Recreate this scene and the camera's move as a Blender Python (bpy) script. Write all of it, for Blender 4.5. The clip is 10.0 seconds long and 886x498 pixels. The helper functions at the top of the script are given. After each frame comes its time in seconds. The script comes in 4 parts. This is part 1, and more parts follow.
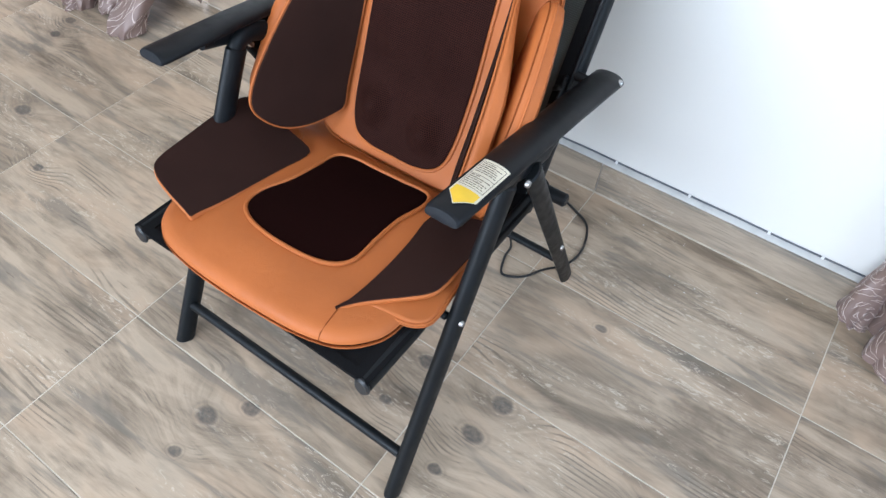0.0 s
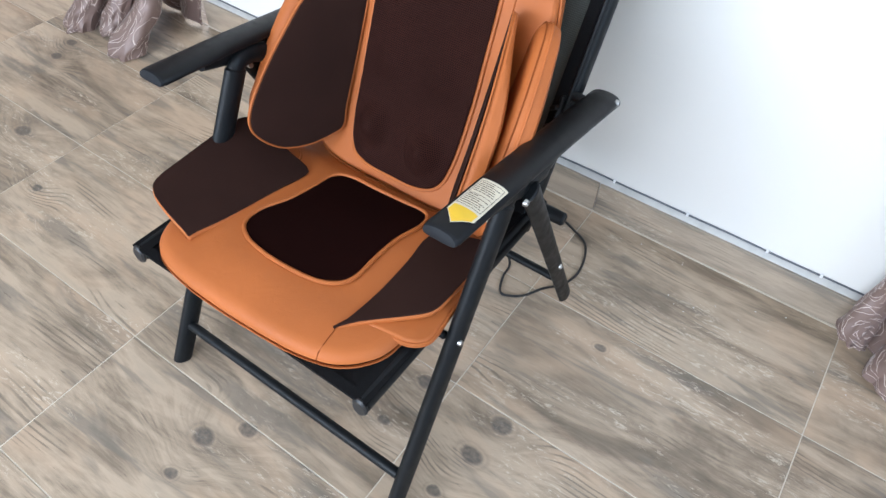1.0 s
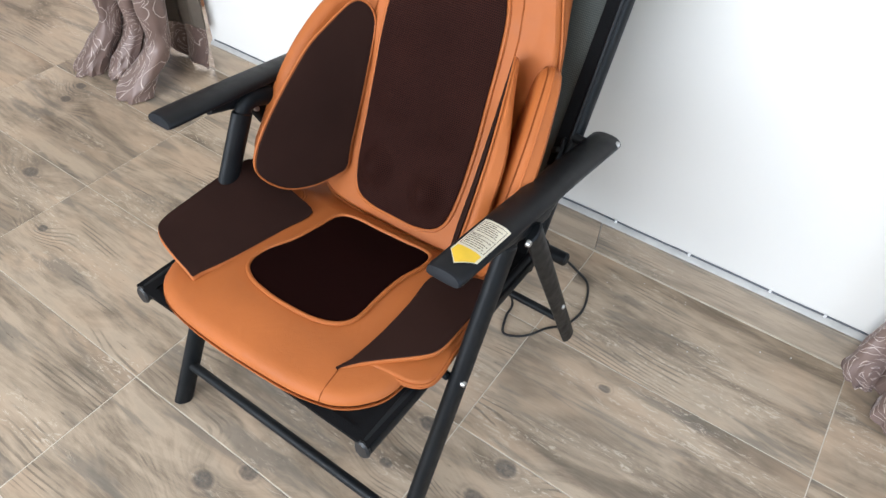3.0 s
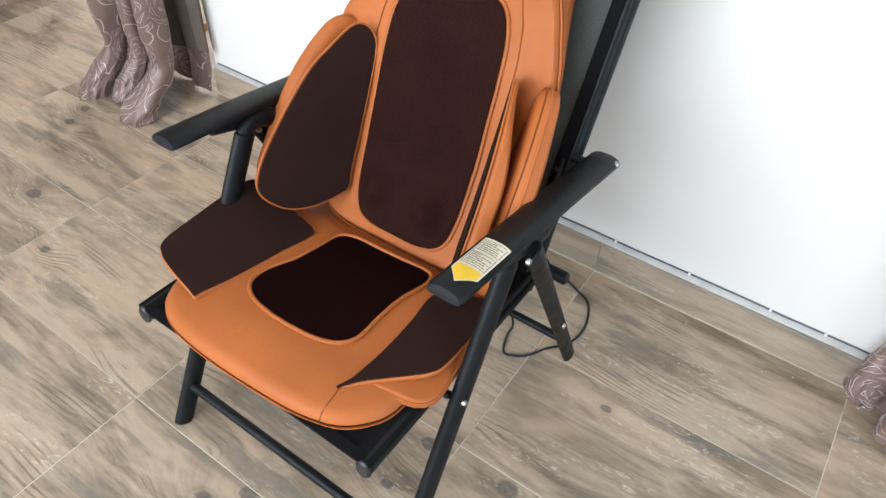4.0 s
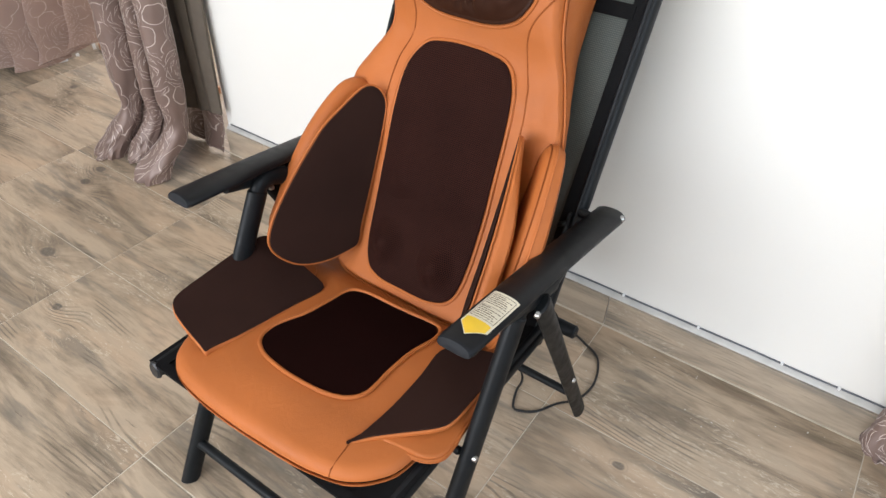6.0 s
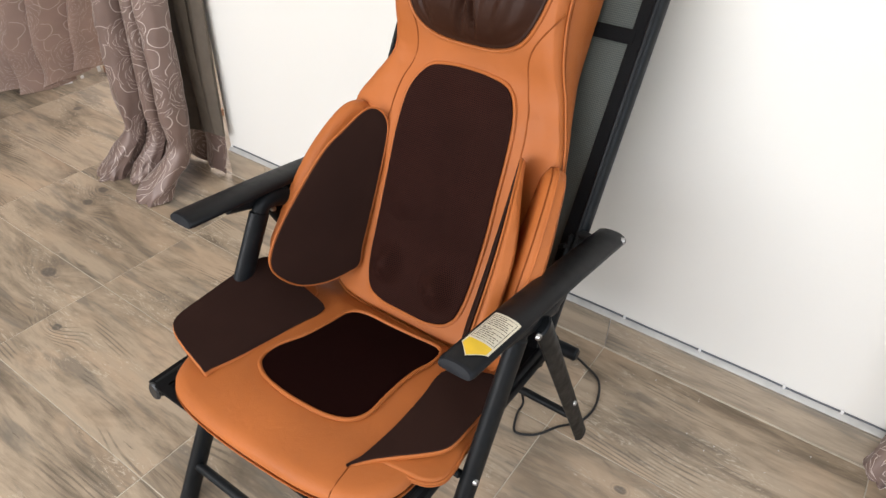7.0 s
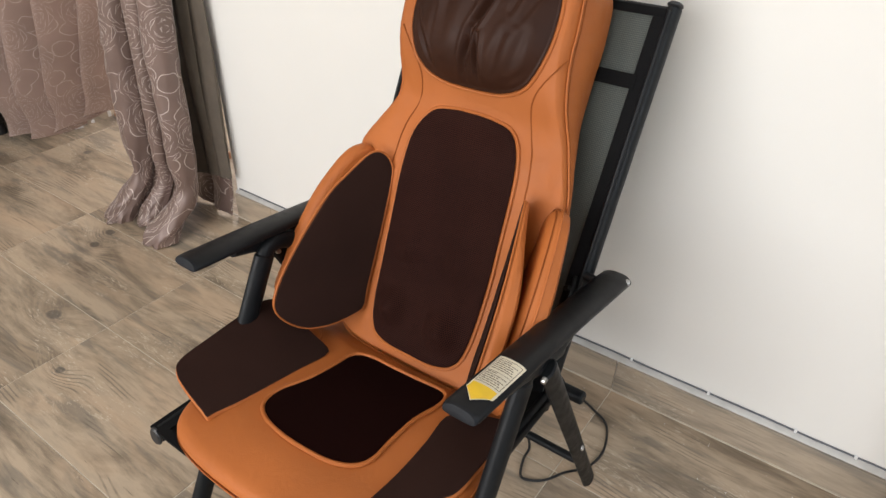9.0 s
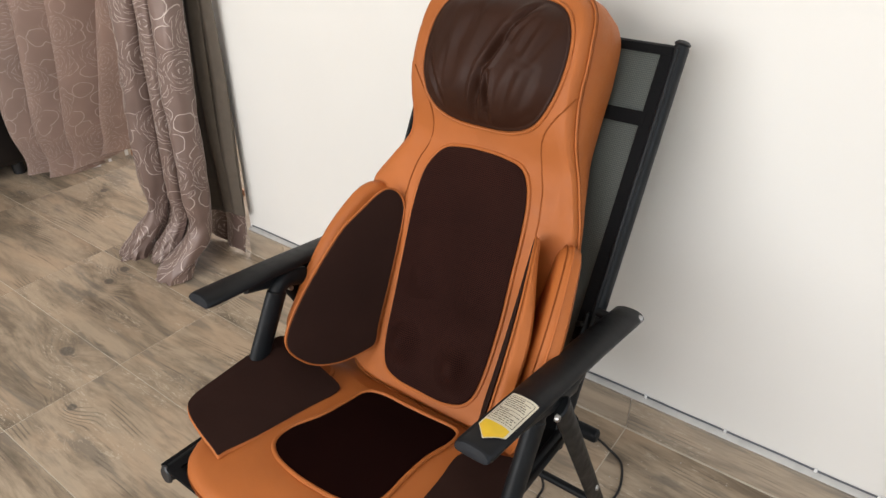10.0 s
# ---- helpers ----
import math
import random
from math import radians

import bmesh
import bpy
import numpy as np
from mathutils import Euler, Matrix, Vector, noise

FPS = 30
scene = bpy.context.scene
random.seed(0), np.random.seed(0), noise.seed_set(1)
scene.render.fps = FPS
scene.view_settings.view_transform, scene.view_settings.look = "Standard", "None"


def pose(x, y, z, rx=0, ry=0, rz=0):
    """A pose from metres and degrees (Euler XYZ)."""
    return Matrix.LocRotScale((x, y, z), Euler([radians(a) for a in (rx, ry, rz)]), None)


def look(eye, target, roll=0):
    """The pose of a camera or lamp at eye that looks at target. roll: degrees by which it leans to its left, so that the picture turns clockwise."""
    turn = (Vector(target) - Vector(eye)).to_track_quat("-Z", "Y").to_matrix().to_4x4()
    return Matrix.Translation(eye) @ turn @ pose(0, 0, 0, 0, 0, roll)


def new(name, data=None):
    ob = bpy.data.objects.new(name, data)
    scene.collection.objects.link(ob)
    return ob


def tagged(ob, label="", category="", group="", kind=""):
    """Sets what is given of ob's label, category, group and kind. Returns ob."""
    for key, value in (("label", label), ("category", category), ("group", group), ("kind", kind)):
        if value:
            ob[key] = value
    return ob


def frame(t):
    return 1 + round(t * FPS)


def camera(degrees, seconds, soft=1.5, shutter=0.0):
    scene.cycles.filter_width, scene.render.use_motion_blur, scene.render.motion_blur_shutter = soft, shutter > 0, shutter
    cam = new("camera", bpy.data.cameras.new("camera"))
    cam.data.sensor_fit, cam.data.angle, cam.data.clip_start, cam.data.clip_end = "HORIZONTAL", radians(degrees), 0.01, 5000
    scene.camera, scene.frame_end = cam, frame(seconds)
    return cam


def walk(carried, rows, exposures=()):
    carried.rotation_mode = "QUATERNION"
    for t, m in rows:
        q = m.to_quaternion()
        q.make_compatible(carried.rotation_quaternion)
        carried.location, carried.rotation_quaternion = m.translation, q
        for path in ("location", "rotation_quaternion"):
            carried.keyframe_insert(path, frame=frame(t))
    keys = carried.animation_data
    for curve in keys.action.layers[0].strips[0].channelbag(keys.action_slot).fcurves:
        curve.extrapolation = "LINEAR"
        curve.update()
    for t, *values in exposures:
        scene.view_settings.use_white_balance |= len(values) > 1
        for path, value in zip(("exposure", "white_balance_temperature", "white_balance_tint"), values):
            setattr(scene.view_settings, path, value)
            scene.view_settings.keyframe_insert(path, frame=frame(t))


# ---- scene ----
cam = camera(66.6, 10.0)
PATH = [
    (0, (0.341, -1.176, 1.196), (-0.354, -0.121, -0.355), 2.6),
    (0.5, (0.341, -1.175, 1.195), (-0.36, -0.099, -0.338), 2.9),
    (1, (0.342, -1.176, 1.195), (-0.377, -0.083, -0.318), 2.5),
    (1.5, (0.343, -1.178, 1.196), (-0.396, -0.07, -0.297), 2.3),
    (2, (0.342, -1.179, 1.198), (-0.409, -0.052, -0.274), 2.2),
    (2.5, (0.34, -1.177, 1.199), (-0.422, -0.035, -0.255), 2.2),
    (4, (0.345, -1.184, 1.2), (-0.458, 0.01, -0.189), 1.9),
    (4.5, (0.346, -1.186, 1.201), (-0.478, 0.027, -0.159), 1.7),
    (5, (0.345, -1.187, 1.202), (-0.508, 0.051, -0.117), 1.4),
    (5.5, (0.349, -1.192, 1.204), (-0.523, 0.066, -0.084), 1.0),
    (7, (0.349, -1.198, 1.206), (-0.561, 0.106, -0.007), 1.1),
    (7.5, (0.348, -1.194, 1.206), (-0.576, 0.127, 0.023), 1.0),
    (8, (0.347, -1.195, 1.204), (-0.587, 0.135, 0.037), 1.0),
    (8.5, (0.347, -1.194, 1.206), (-0.601, 0.146, 0.062), 0.9),
    (9, (0.349, -1.195, 1.208), (-0.616, 0.156, 0.092), 0.6),
    (9.5, (0.35, -1.196, 1.207), (-0.63, 0.162, 0.114), 0.3),
    (10, (0.35, -1.197, 1.211), (-0.675, 0.179, 0.184), -0.2),
]
EXPOSURES = [(0.0, 0.34, 5600, 9), (2.5, 0.30, 6000, 10), (5.5, 0.21, 6350, 11), (7.5, 0.0, 6800, 13), (10.0, -0.17, 6900, 13)]
walk(cam, [(t, look(eye, target, roll)) for t, eye, target, roll in PATH], EXPOSURES)

# ---- light ----
world = bpy.data.worlds.new("sky")
scene.world = world
world.use_nodes = True
wn = world.node_tree
sky = wn.nodes.new("ShaderNodeTexSky")
sky.sky_type, sky.sun_disc = "NISHITA", False
sky.sun_elevation, sky.sun_rotation = radians(40), radians(150)
wn.nodes["Background"].inputs["Strength"].default_value = 0.15
wn.links.new(sky.outputs[0], wn.nodes["Background"].inputs["Color"])


def area_light(name, m, sx, sy, watts, colour):
    """A rectangular area lamp: the sky's light in a window's opening, and the added east fill."""
    lamp = bpy.data.lights.new(name, "AREA")
    lamp.shape, lamp.size, lamp.size_y, lamp.energy, lamp.color = "RECTANGLE", sx, sy, watts, colour
    ob = new(name, lamp)
    ob.matrix_basis = m
    return ob


area_light("south_window_light", look((-0.65, -3.62, 1.55), (-0.65, 0, 1.2)), 3.2, 1.5, 134, (0.93, 0.97, 1.0))
# Added fill from the unseen east side, to brighten the wall and the wings.
area_light("east_fill_light", look((2.32, -1.3, 1.5), (0, -1.0, 0.6)), 1.6, 1.5, 25, (0.76, 0.88, 1.0))

area_light("balcony_door_light", look((-1.95, 0.75, 1.25), (-1.95, -1, 1.0)), 1.0, 1.9, 26, (1.0, 0.97, 0.93))


# ---- materials ----
class Nodes:
    """A short way to write a node material."""

    def __init__(self, name, rough=0.5, metal=0.0):
        self.mat = bpy.data.materials.new(name)
        self.mat.use_nodes = True
        self.tree = self.mat.node_tree
        self.out = self.tree.nodes["Material Output"]
        self.bsdf = self.tree.nodes["Principled BSDF"]
        self.set(self.bsdf, "Roughness", rough)
        self.set(self.bsdf, "Metallic", metal)

    def set(self, node, name, value):
        socket = node.inputs[name]
        if hasattr(value, "is_output"):
            self.tree.links.new(value, socket)
        else:
            socket.default_value = value

    def add(self, kind, props=(), **inputs):
        node = self.tree.nodes.new("ShaderNode" + kind)
        for key, value in dict(props).items():
            setattr(node, key, value)
        for key, value in inputs.items():
            self.set(node, int(key[1:]) if key[0] == "i" and key[1:].isdigit() else key, value)
        return node

    def math(self, op, a, b=0.0, c=0.0):
        return self.add("Math", {"operation": op}, i0=a, i1=b, i2=c).outputs[0]

    def vmath(self, op, a, b=(0, 0, 0)):
        n = self.add("VectorMath", {"operation": op}, i0=a, i1=b)
        return n.outputs["Value"] if op in ("DISTANCE", "LENGTH", "DOT_PRODUCT") else n.outputs[0]

    def noise(self, vec, scale, detail=3.0, rough=0.5, warp=0.0):
        return self.add("TexNoise", Vector=vec, Scale=scale, Detail=detail, Roughness=rough, Distortion=warp).outputs[0]

    def span(self, value, a, b, c=0.0, d=1.0, smooth=False):
        n = self.add("MapRange", {"interpolation_type": "SMOOTHSTEP" if smooth else "LINEAR"}, i0=value, i1=a, i2=b, i3=c, i4=d)
        return n.outputs[0]

    def ramp(self, fac, stops):
        n = self.add("ValToRGB", Fac=fac)
        els = n.color_ramp.elements
        while len(els) < len(stops):
            els.new(0.5)
        for e, (p, c) in zip(els, stops):
            e.position, e.color = p, (*c, 1)
        return n.outputs[0]

    def mix(self, fac, a, b, blend="MIX"):
        n = self.add("Mix", {"data_type": "RGBA", "blend_type": blend}, i0=fac)
        for k, v in ((6, a), (7, b)):
            if isinstance(v, tuple) and len(v) == 3:
                v = (*v, 1)
            if hasattr(v, "is_output"):
                self.tree.links.new(v, n.inputs[k])
            else:
                n.inputs[k].default_value = v
        return n.outputs[2]

    def coord(self, kind="Object"):
        return self.add("TexCoord").outputs[kind]

    def place(self):
        return self.add("NewGeometry").outputs["Position"]

    def colour(self, c):
        self.set(self.bsdf, "Base Color", (*c, 1) if isinstance(c, tuple) else c)
        return self

    def bump(self, height, strength=0.3, distance=0.002):
        self.set(self.bsdf, "Normal", self.add("Bump", Strength=strength, Distance=distance, Height=height).outputs[0])
        return self


def leather(name, base):
    n = Nodes(name, 0.5)
    n.set(n.bsdf, "Specular IOR Level", 0.27)
    p = n.place()
    fine = n.add("TexVoronoi", {"feature": "DISTANCE_TO_EDGE"}, Vector=p, Scale=520.0).outputs["Distance"]
    crease = n.noise(n.vmath("MULTIPLY", p, (1.0, 1.0, 1.0)), 26, 5, 0.6, 1.2)
    wide = n.noise(p, 5, 3)
    dark = tuple(c * 0.86 for c in base)
    light = tuple(min(1, c * 1.1) for c in base)
    n.colour(n.mix(n.span(wide, 0.3, 0.7), dark, light))
    n.set(n.bsdf, "Roughness", n.span(n.noise(p, 40, 4), 0.3, 0.7, 0.46, 0.6))
    h = n.math("ADD", n.math("MULTIPLY", n.span(fine, 0.0, 0.25), 0.25), n.math("MULTIPLY", crease, 2.6))
    n.bump(h, 0.3, 0.0014)
    return n.mat


def knit(name, base, scale, strength=0.4):
    """Fine woven or knitted cloth."""
    n = Nodes(name, 0.85)
    p = n.place()
    n.set(n.bsdf, "Specular IOR Level", 0.1)
    w = n.add("TexVoronoi", {"feature": "F1"}, Vector=p, Scale=scale).outputs["Distance"]
    v = n.noise(p, 9, 4)
    n.colour(n.mix(n.span(v, 0.3, 0.7), tuple(c * 0.85 for c in base), tuple(c * 1.15 for c in base)))
    n.bump(n.math("ADD", w, n.math("MULTIPLY", v, 0.6)), strength, 0.0012)
    return n.mat


def air_mesh():
    """Dark brown spacer mesh with rows of small holes, by its own flat coordinates."""
    n = Nodes("brown_air_mesh", 0.75)
    n.set(n.bsdf, "Specular IOR Level", 0.05)
    uv = n.add("UVMap").outputs[0]
    a = n.vmath("MULTIPLY", uv, (300.0, 300.0, 0.0))
    sep = n.add("SeparateXYZ", Vector=a)
    x, y = sep.outputs[0], sep.outputs[1]
    row = n.math("FLOOR", y)
    xs = n.math("ADD", x, n.math("MULTIPLY", n.math("MODULO", row, 2.0), 0.5))
    fx, fy = n.math("SUBTRACT", n.math("FRACT", xs), 0.5), n.math("SUBTRACT", n.math("FRACT", y), 0.5)
    d = n.math("SQRT", n.math("ADD", n.math("MULTIPLY", fx, fx), n.math("MULTIPLY", fy, fy)))
    hole = n.span(d, 0.28, 0.48, 1.0, 0.0, True)
    tone = n.noise(n.place(), 7, 3)
    thread = n.mix(n.span(tone, 0.3, 0.7), (0.030, 0.0105, 0.0078), (0.042, 0.0145, 0.0105))
    n.colour(n.mix(hole, thread, (0.004, 0.0012, 0.001)))
    n.bump(hole, 0.5, -0.001)
    return n.mat


def black_metal(name, base=(0.0055, 0.0065, 0.0075), rough=0.45):
    n = Nodes(name, rough)
    n.set(n.bsdf, "Specular IOR Level", 0.22)
    p = n.place()
    n.colour(n.mix(n.span(n.noise(p, 14, 5), 0.35, 0.7), base, tuple(c * 1.5 for c in base)))
    n.set(n.bsdf, "Roughness", n.span(n.noise(p, 60, 4), 0.3, 0.7, rough - 0.07, rough + 0.1))
    n.bump(n.noise(p, 900, 2), 0.08, 0.0005)
    return n.mat


def textilene(name, thread, gap, clear):
    """Coated mesh cloth of the chair, a little see-through."""
    n = Nodes(name, 0.6)
    p = n.coord("Object")
    w1 = n.add("TexWave", {"wave_type": "BANDS", "bands_direction": "X"}, Vector=p, Scale=110.0).outputs["Fac"]
    w2 = n.add("TexWave", {"wave_type": "BANDS", "bands_direction": "Z"}, Vector=p, Scale=110.0).outputs["Fac"]
    net = n.math("MULTIPLY", w1, w2)
    n.colour(n.mix(n.span(net, 0.1, 0.5), thread, gap))
    n.bump(net, 0.4, -0.001)
    hole = n.add("BsdfTransparent")
    both = n.add("MixShader", i0=n.span(net, 0.3, 0.8, 0.0, clear), i1=n.bsdf.outputs[0], i2=hole.outputs[0])
    n.tree.links.new(both.outputs[0], n.out.inputs["Surface"])
    return n.mat


KNOTS = [(0.197, -0.338, 0.013), (0.123, -0.611, 0.024), (-0.067, -0.734, 0.013), (-0.312, -1.041, 0.014), (-0.318, -0.959, 0.024), (-0.262, -0.90, 0.02),
         (0.108, -0.695, 0.024), (0.09, -0.79, 0.014), (-1.612, -0.38, 0.02), (-1.638, -0.308, 0.02), (-1.373, -0.644, 0.026), (-2.26, -0.022, 0.02),
         (-0.05, -0.62, 0.02), (-1.15, -0.75, 0.015), (-0.9, -1.2, 0.02), (0.42, -0.62, 0.008), (-2.0, -0.6, 0.016), (0.9, -0.5, 0.016)]


def wood_tile(name, washed=0.0):
    """Wood-look porcelain: washed grey-brown boards with curved grain and round knots."""
    n = Nodes(name, 0.42)
    g = n.add("SeparateXYZ", Vector=n.place())
    p = n.add("CombineXYZ", X=g.outputs[0], Y=n.math("ADD", g.outputs[1], g.outputs[2]), Z=0.0).outputs[0]
    rnd = n.add("ObjectInfo").outputs["Random"]
    shift = n.add("CombineXYZ", X=n.math("MULTIPLY", rnd, 37.0), Y=n.math("MULTIPLY", rnd, 91.0), Z=0.0).outputs[0]
    q = n.vmath("ADD", p, shift)
    near, ring, halo = None, None, None
    flat = n.vmath("MULTIPLY", n.vmath("ADD", p, n.vmath("MULTIPLY", n.vmath("SUBTRACT", n.add("TexNoise", Vector=p, Scale=30.0).outputs["Color"], (0.5, 0.5, 0.5)), (0.012, 0.012, 0.0))), (0.72, 1.0, 0.0))
    for x, y, size in KNOTS:
        d = n.vmath("DISTANCE", flat, (0.72 * x, y, 0.0))
        core = n.span(d, size * 0.5, size * 0.85, 1.0, 0.0, True)
        rim = n.math("MULTIPLY", n.span(d, size * 0.8, size * 1.0, 0.0, 1.0, True), n.span(d, size * 1.0, size * 1.25, 1.0, 0.0, True))
        bulge = n.math("MULTIPLY", n.span(d, 0.0, size * 5.0, 1.0, 0.0, True), size * 2.2)
        near = core if near is None else n.math("MAXIMUM", near, core)
        halo = rim if halo is None else n.math("MAXIMUM", halo, rim)
        ring = bulge if ring is None else n.math("ADD", ring, bulge)
    sep = n.add("SeparateXYZ", Vector=q)
    bend = n.math("MULTIPLY", n.noise(n.vmath("MULTIPLY", q, (0.9, 2.6, 1.0)), 1.7, 2, 0.4), 0.13)
    line = n.math("ADD", n.math("ADD", sep.outputs[1], bend), ring)
    along = n.add("CombineXYZ", X=n.math("MULTIPLY", sep.outputs[0], 3.2), Y=n.math("MULTIPLY", line, 26.0), Z=0.0).outputs[0]
    thin = n.add("CombineXYZ", X=n.math("MULTIPLY", sep.outputs[0], 9.0), Y=n.math("MULTIPLY", line, 130.0), Z=0.0).outputs[0]
    band = n.noise(along, 1.0, 6, 0.72)
    broad = n.noise(n.vmath("MULTIPLY", q, (1.5, 6.5, 1.0)), 1.6, 5, 0.66, 0.7)
    fibre = n.noise(thin, 1.0, 5, 0.78)
    wave = n.math("SINE", n.math("ADD", n.math("MULTIPLY", line, 560.0), n.math("MULTIPLY", band, 7.0)))
    patch = n.noise(n.vmath("MULTIPLY", q, (2.2, 7.0, 1.0)), 1.5, 3, 0.6)
    lines = n.math("MULTIPLY", n.span(wave, 0.25, 0.95, 0.0, 1.0, True), n.span(patch, 0.55, 0.63))
    tone = n.math("ADD", n.math("ADD", n.math("MULTIPLY", band, 0.28), n.math("MULTIPLY", broad, 0.56)), n.math("ADD", n.math("MULTIPLY", fibre, 0.16), n.math("MULTIPLY", n.math("SUBTRACT", rnd, 0.5), 0.05)))
    tone = n.math("ADD", n.math("MULTIPLY", n.math("SUBTRACT", tone, 0.5), 1.12), 0.5)
    col = n.ramp(tone, [(0.34, (0.125, 0.098, 0.07)), (0.43, (0.215, 0.168, 0.122)), (0.49, (0.32, 0.252, 0.184)), (0.56, (0.43, 0.338, 0.248)), (0.66, (0.36, 0.293, 0.22))])
    blush = n.noise(n.vmath("MULTIPLY", q, (1.8, 6.0, 1.0)), 1.4, 3, 0.55, 0.8)
    col = n.mix(n.span(blush, 0.50, 0.64, 0.0, 0.6), col, (0.48, 0.352, 0.245))
    grey = n.noise(n.vmath("MULTIPLY", q, (1.4, 9.0, 1.0)), 2.1, 4, 0.62, 0.5)
    col = n.mix(n.span(grey, 0.55, 0.65, 0.0, 0.6), col, (0.15, 0.135, 0.115))
    chalk = n.math("MULTIPLY", n.span(n.noise(n.vmath("MULTIPLY", q, (11.0, 40.0, 1.0)), 1.5, 5, 0.72, 2.5), 0.55, 0.62), n.span(n.noise(n.vmath("MULTIPLY", q, (2.0, 6.0, 1.0)), 1.3, 2), 0.5, 0.58))
    col = n.mix(n.math("MULTIPLY", chalk, 0.7), col, (0.57, 0.49, 0.395))
    col = n.mix(n.math("MULTIPLY", lines, 0.62), col, (0.10, 0.082, 0.062))
    nick = n.span(n.noise(n.vmath("MULTIPLY", q, (10.0, 70.0, 1.0)), 1.3, 3, 0.6), 0.68, 0.74)
    col = n.mix(n.math("MULTIPLY", nick, 0.6), col, (0.08, 0.066, 0.05))
    speck = n.span(n.noise(p, 120, 3), 0.3, 0.62, 0.65, 1.0)
    col = n.mix(n.math("MULTIPLY", halo, 0.2), col, (0.12, 0.10, 0.085))
    col = n.mix(n.math("MULTIPLY", n.math("MULTIPLY", near, speck), 0.82), col, (0.075, 0.068, 0.064))
    n.colour(n.mix(washed, n.mix(1.0, col, (1.015, 1.005, 0.985), "MULTIPLY"), (0.33, 0.31, 0.275)))
    n.set(n.bsdf, "Roughness", n.span(fibre, 0.3, 0.7, 0.33, 0.52))
    n.bump(n.math("ADD", fibre, n.math("MULTIPLY", lines, -0.7)), 0.16, 0.001)
    return n.mat


def plaster(name, base):
    n = Nodes(name, 0.75)
    p = n.place()
    n.colour(n.mix(n.span(n.noise(p, 2.2, 4), 0.3, 0.7), tuple(c * 0.965 for c in base), base))
    n.bump(n.math("ADD", n.noise(p, 120, 3), n.math("MULTIPLY", n.noise(p, 9, 3), 1.5)), 0.1, 0.002)
    return n.mat


def rose_cloth(name, ground, thread, glow):
    """Taupe curtain cloth with pale outlined roses, laid out on the cloth's own coordinates."""
    n = Nodes(name, 0.45, 0.15)
    n.set(n.bsdf, "Sheen Weight", 0.6)
    n.set(n.bsdf, "Sheen Roughness", 0.3)
    n.set(n.bsdf, "Specular IOR Level", 0.55)
    n.set(n.bsdf, "Sheen Tint", (1.0, 0.9, 0.88, 1))
    uv = n.add("UVMap").outputs[0]
    wob = n.add("TexNoise", Vector=uv, Scale=20.0, Detail=2.0).outputs["Color"]
    p = n.vmath("ADD", uv, n.vmath("MULTIPLY", n.vmath("SUBTRACT", wob, (0.5, 0.5, 0.5)), (0.022, 0.022, 0.0)))
    cell = n.add("TexVoronoi", {"feature": "F1", "voronoi_dimensions": "2D"}, Vector=p, Scale=6.4, Randomness=0.6)
    dist = cell.outputs["Distance"]
    arm = n.add("SeparateXYZ", Vector=n.vmath("SUBTRACT", p, cell.outputs["Position"]))
    turn = n.math("ARCTAN2", arm.outputs[1], arm.outputs[0])
    # each ring of petals is turned against the next
    ring = n.math("FLOOR", n.math("MULTIPLY", dist, 14.0))
    petal = n.math("ABSOLUTE", n.math("SINE", n.math("ADD", n.math("MULTIPLY", turn, 1.5), n.math("MULTIPLY", ring, 1.9))))
    bowed = n.math("MULTIPLY", dist, n.math("ADD", 0.86, n.math("MULTIPLY", petal, 0.2)))
    wave = n.math("ABSOLUTE", n.math("SINE", n.math("MULTIPLY", bowed, 44.0)))
    rings = n.math("MULTIPLY", n.span(wave, 0.04, 0.20, 1.0, 0.0, True), n.span(dist, 0.44, 0.48, 1.0, 0.0))
    leaf = n.add("TexVoronoi", {"feature": "F1", "voronoi_dimensions": "2D"}, Vector=p, Scale=13.0, Randomness=0.9).outputs["Distance"]
    arcs = n.math("ABSOLUTE", n.math("SUBTRACT", leaf, 0.40))
    petals = n.math("MULTIPLY", n.span(arcs, 0.006, 0.020, 1.0, 0.0, True), n.span(dist, 0.42, 0.48, 0.0, 0.85))
    line = n.math("MAXIMUM", rings, petals)
    col = n.mix(n.span(n.noise(uv, 7, 3), 0.3, 0.7), tuple(c * 0.85 for c in ground), tuple(c * 1.12 for c in ground))
    weave = n.noise(n.vmath("MULTIPLY", uv, (900, 120, 1)), 1.0, 2)
    n.colour(n.mix(n.math("MULTIPLY", line, 0.92), col, thread))
    n.set(n.bsdf, "Roughness", n.span(line, 0, 1, 0.44, 0.6))
    n.bump(n.math("ADD", line, n.math("MULTIPLY", weave, 0.3)), 0.5, 0.0012)
    back = n.add("BsdfTranslucent", Color=(0.5, 0.36, 0.3, 1))
    both = n.add("MixShader", i0=glow, i1=n.bsdf.outputs[0], i2=back.outputs[0])
    n.tree.links.new(both.outputs[0], n.out.inputs["Surface"])
    return n.mat


def plain(name, base, rough=0.5, metal=0.0, grain=30.0):
    n = Nodes(name, rough, metal)
    p = n.place()
    n.colour(n.mix(n.span(n.noise(p, grain, 4), 0.3, 0.7), tuple(c * 0.88 for c in base), tuple(min(1, c * 1.1) for c in base)))
    n.bump(n.noise(p, grain * 8, 2), 0.06, 0.001)
    return n.mat


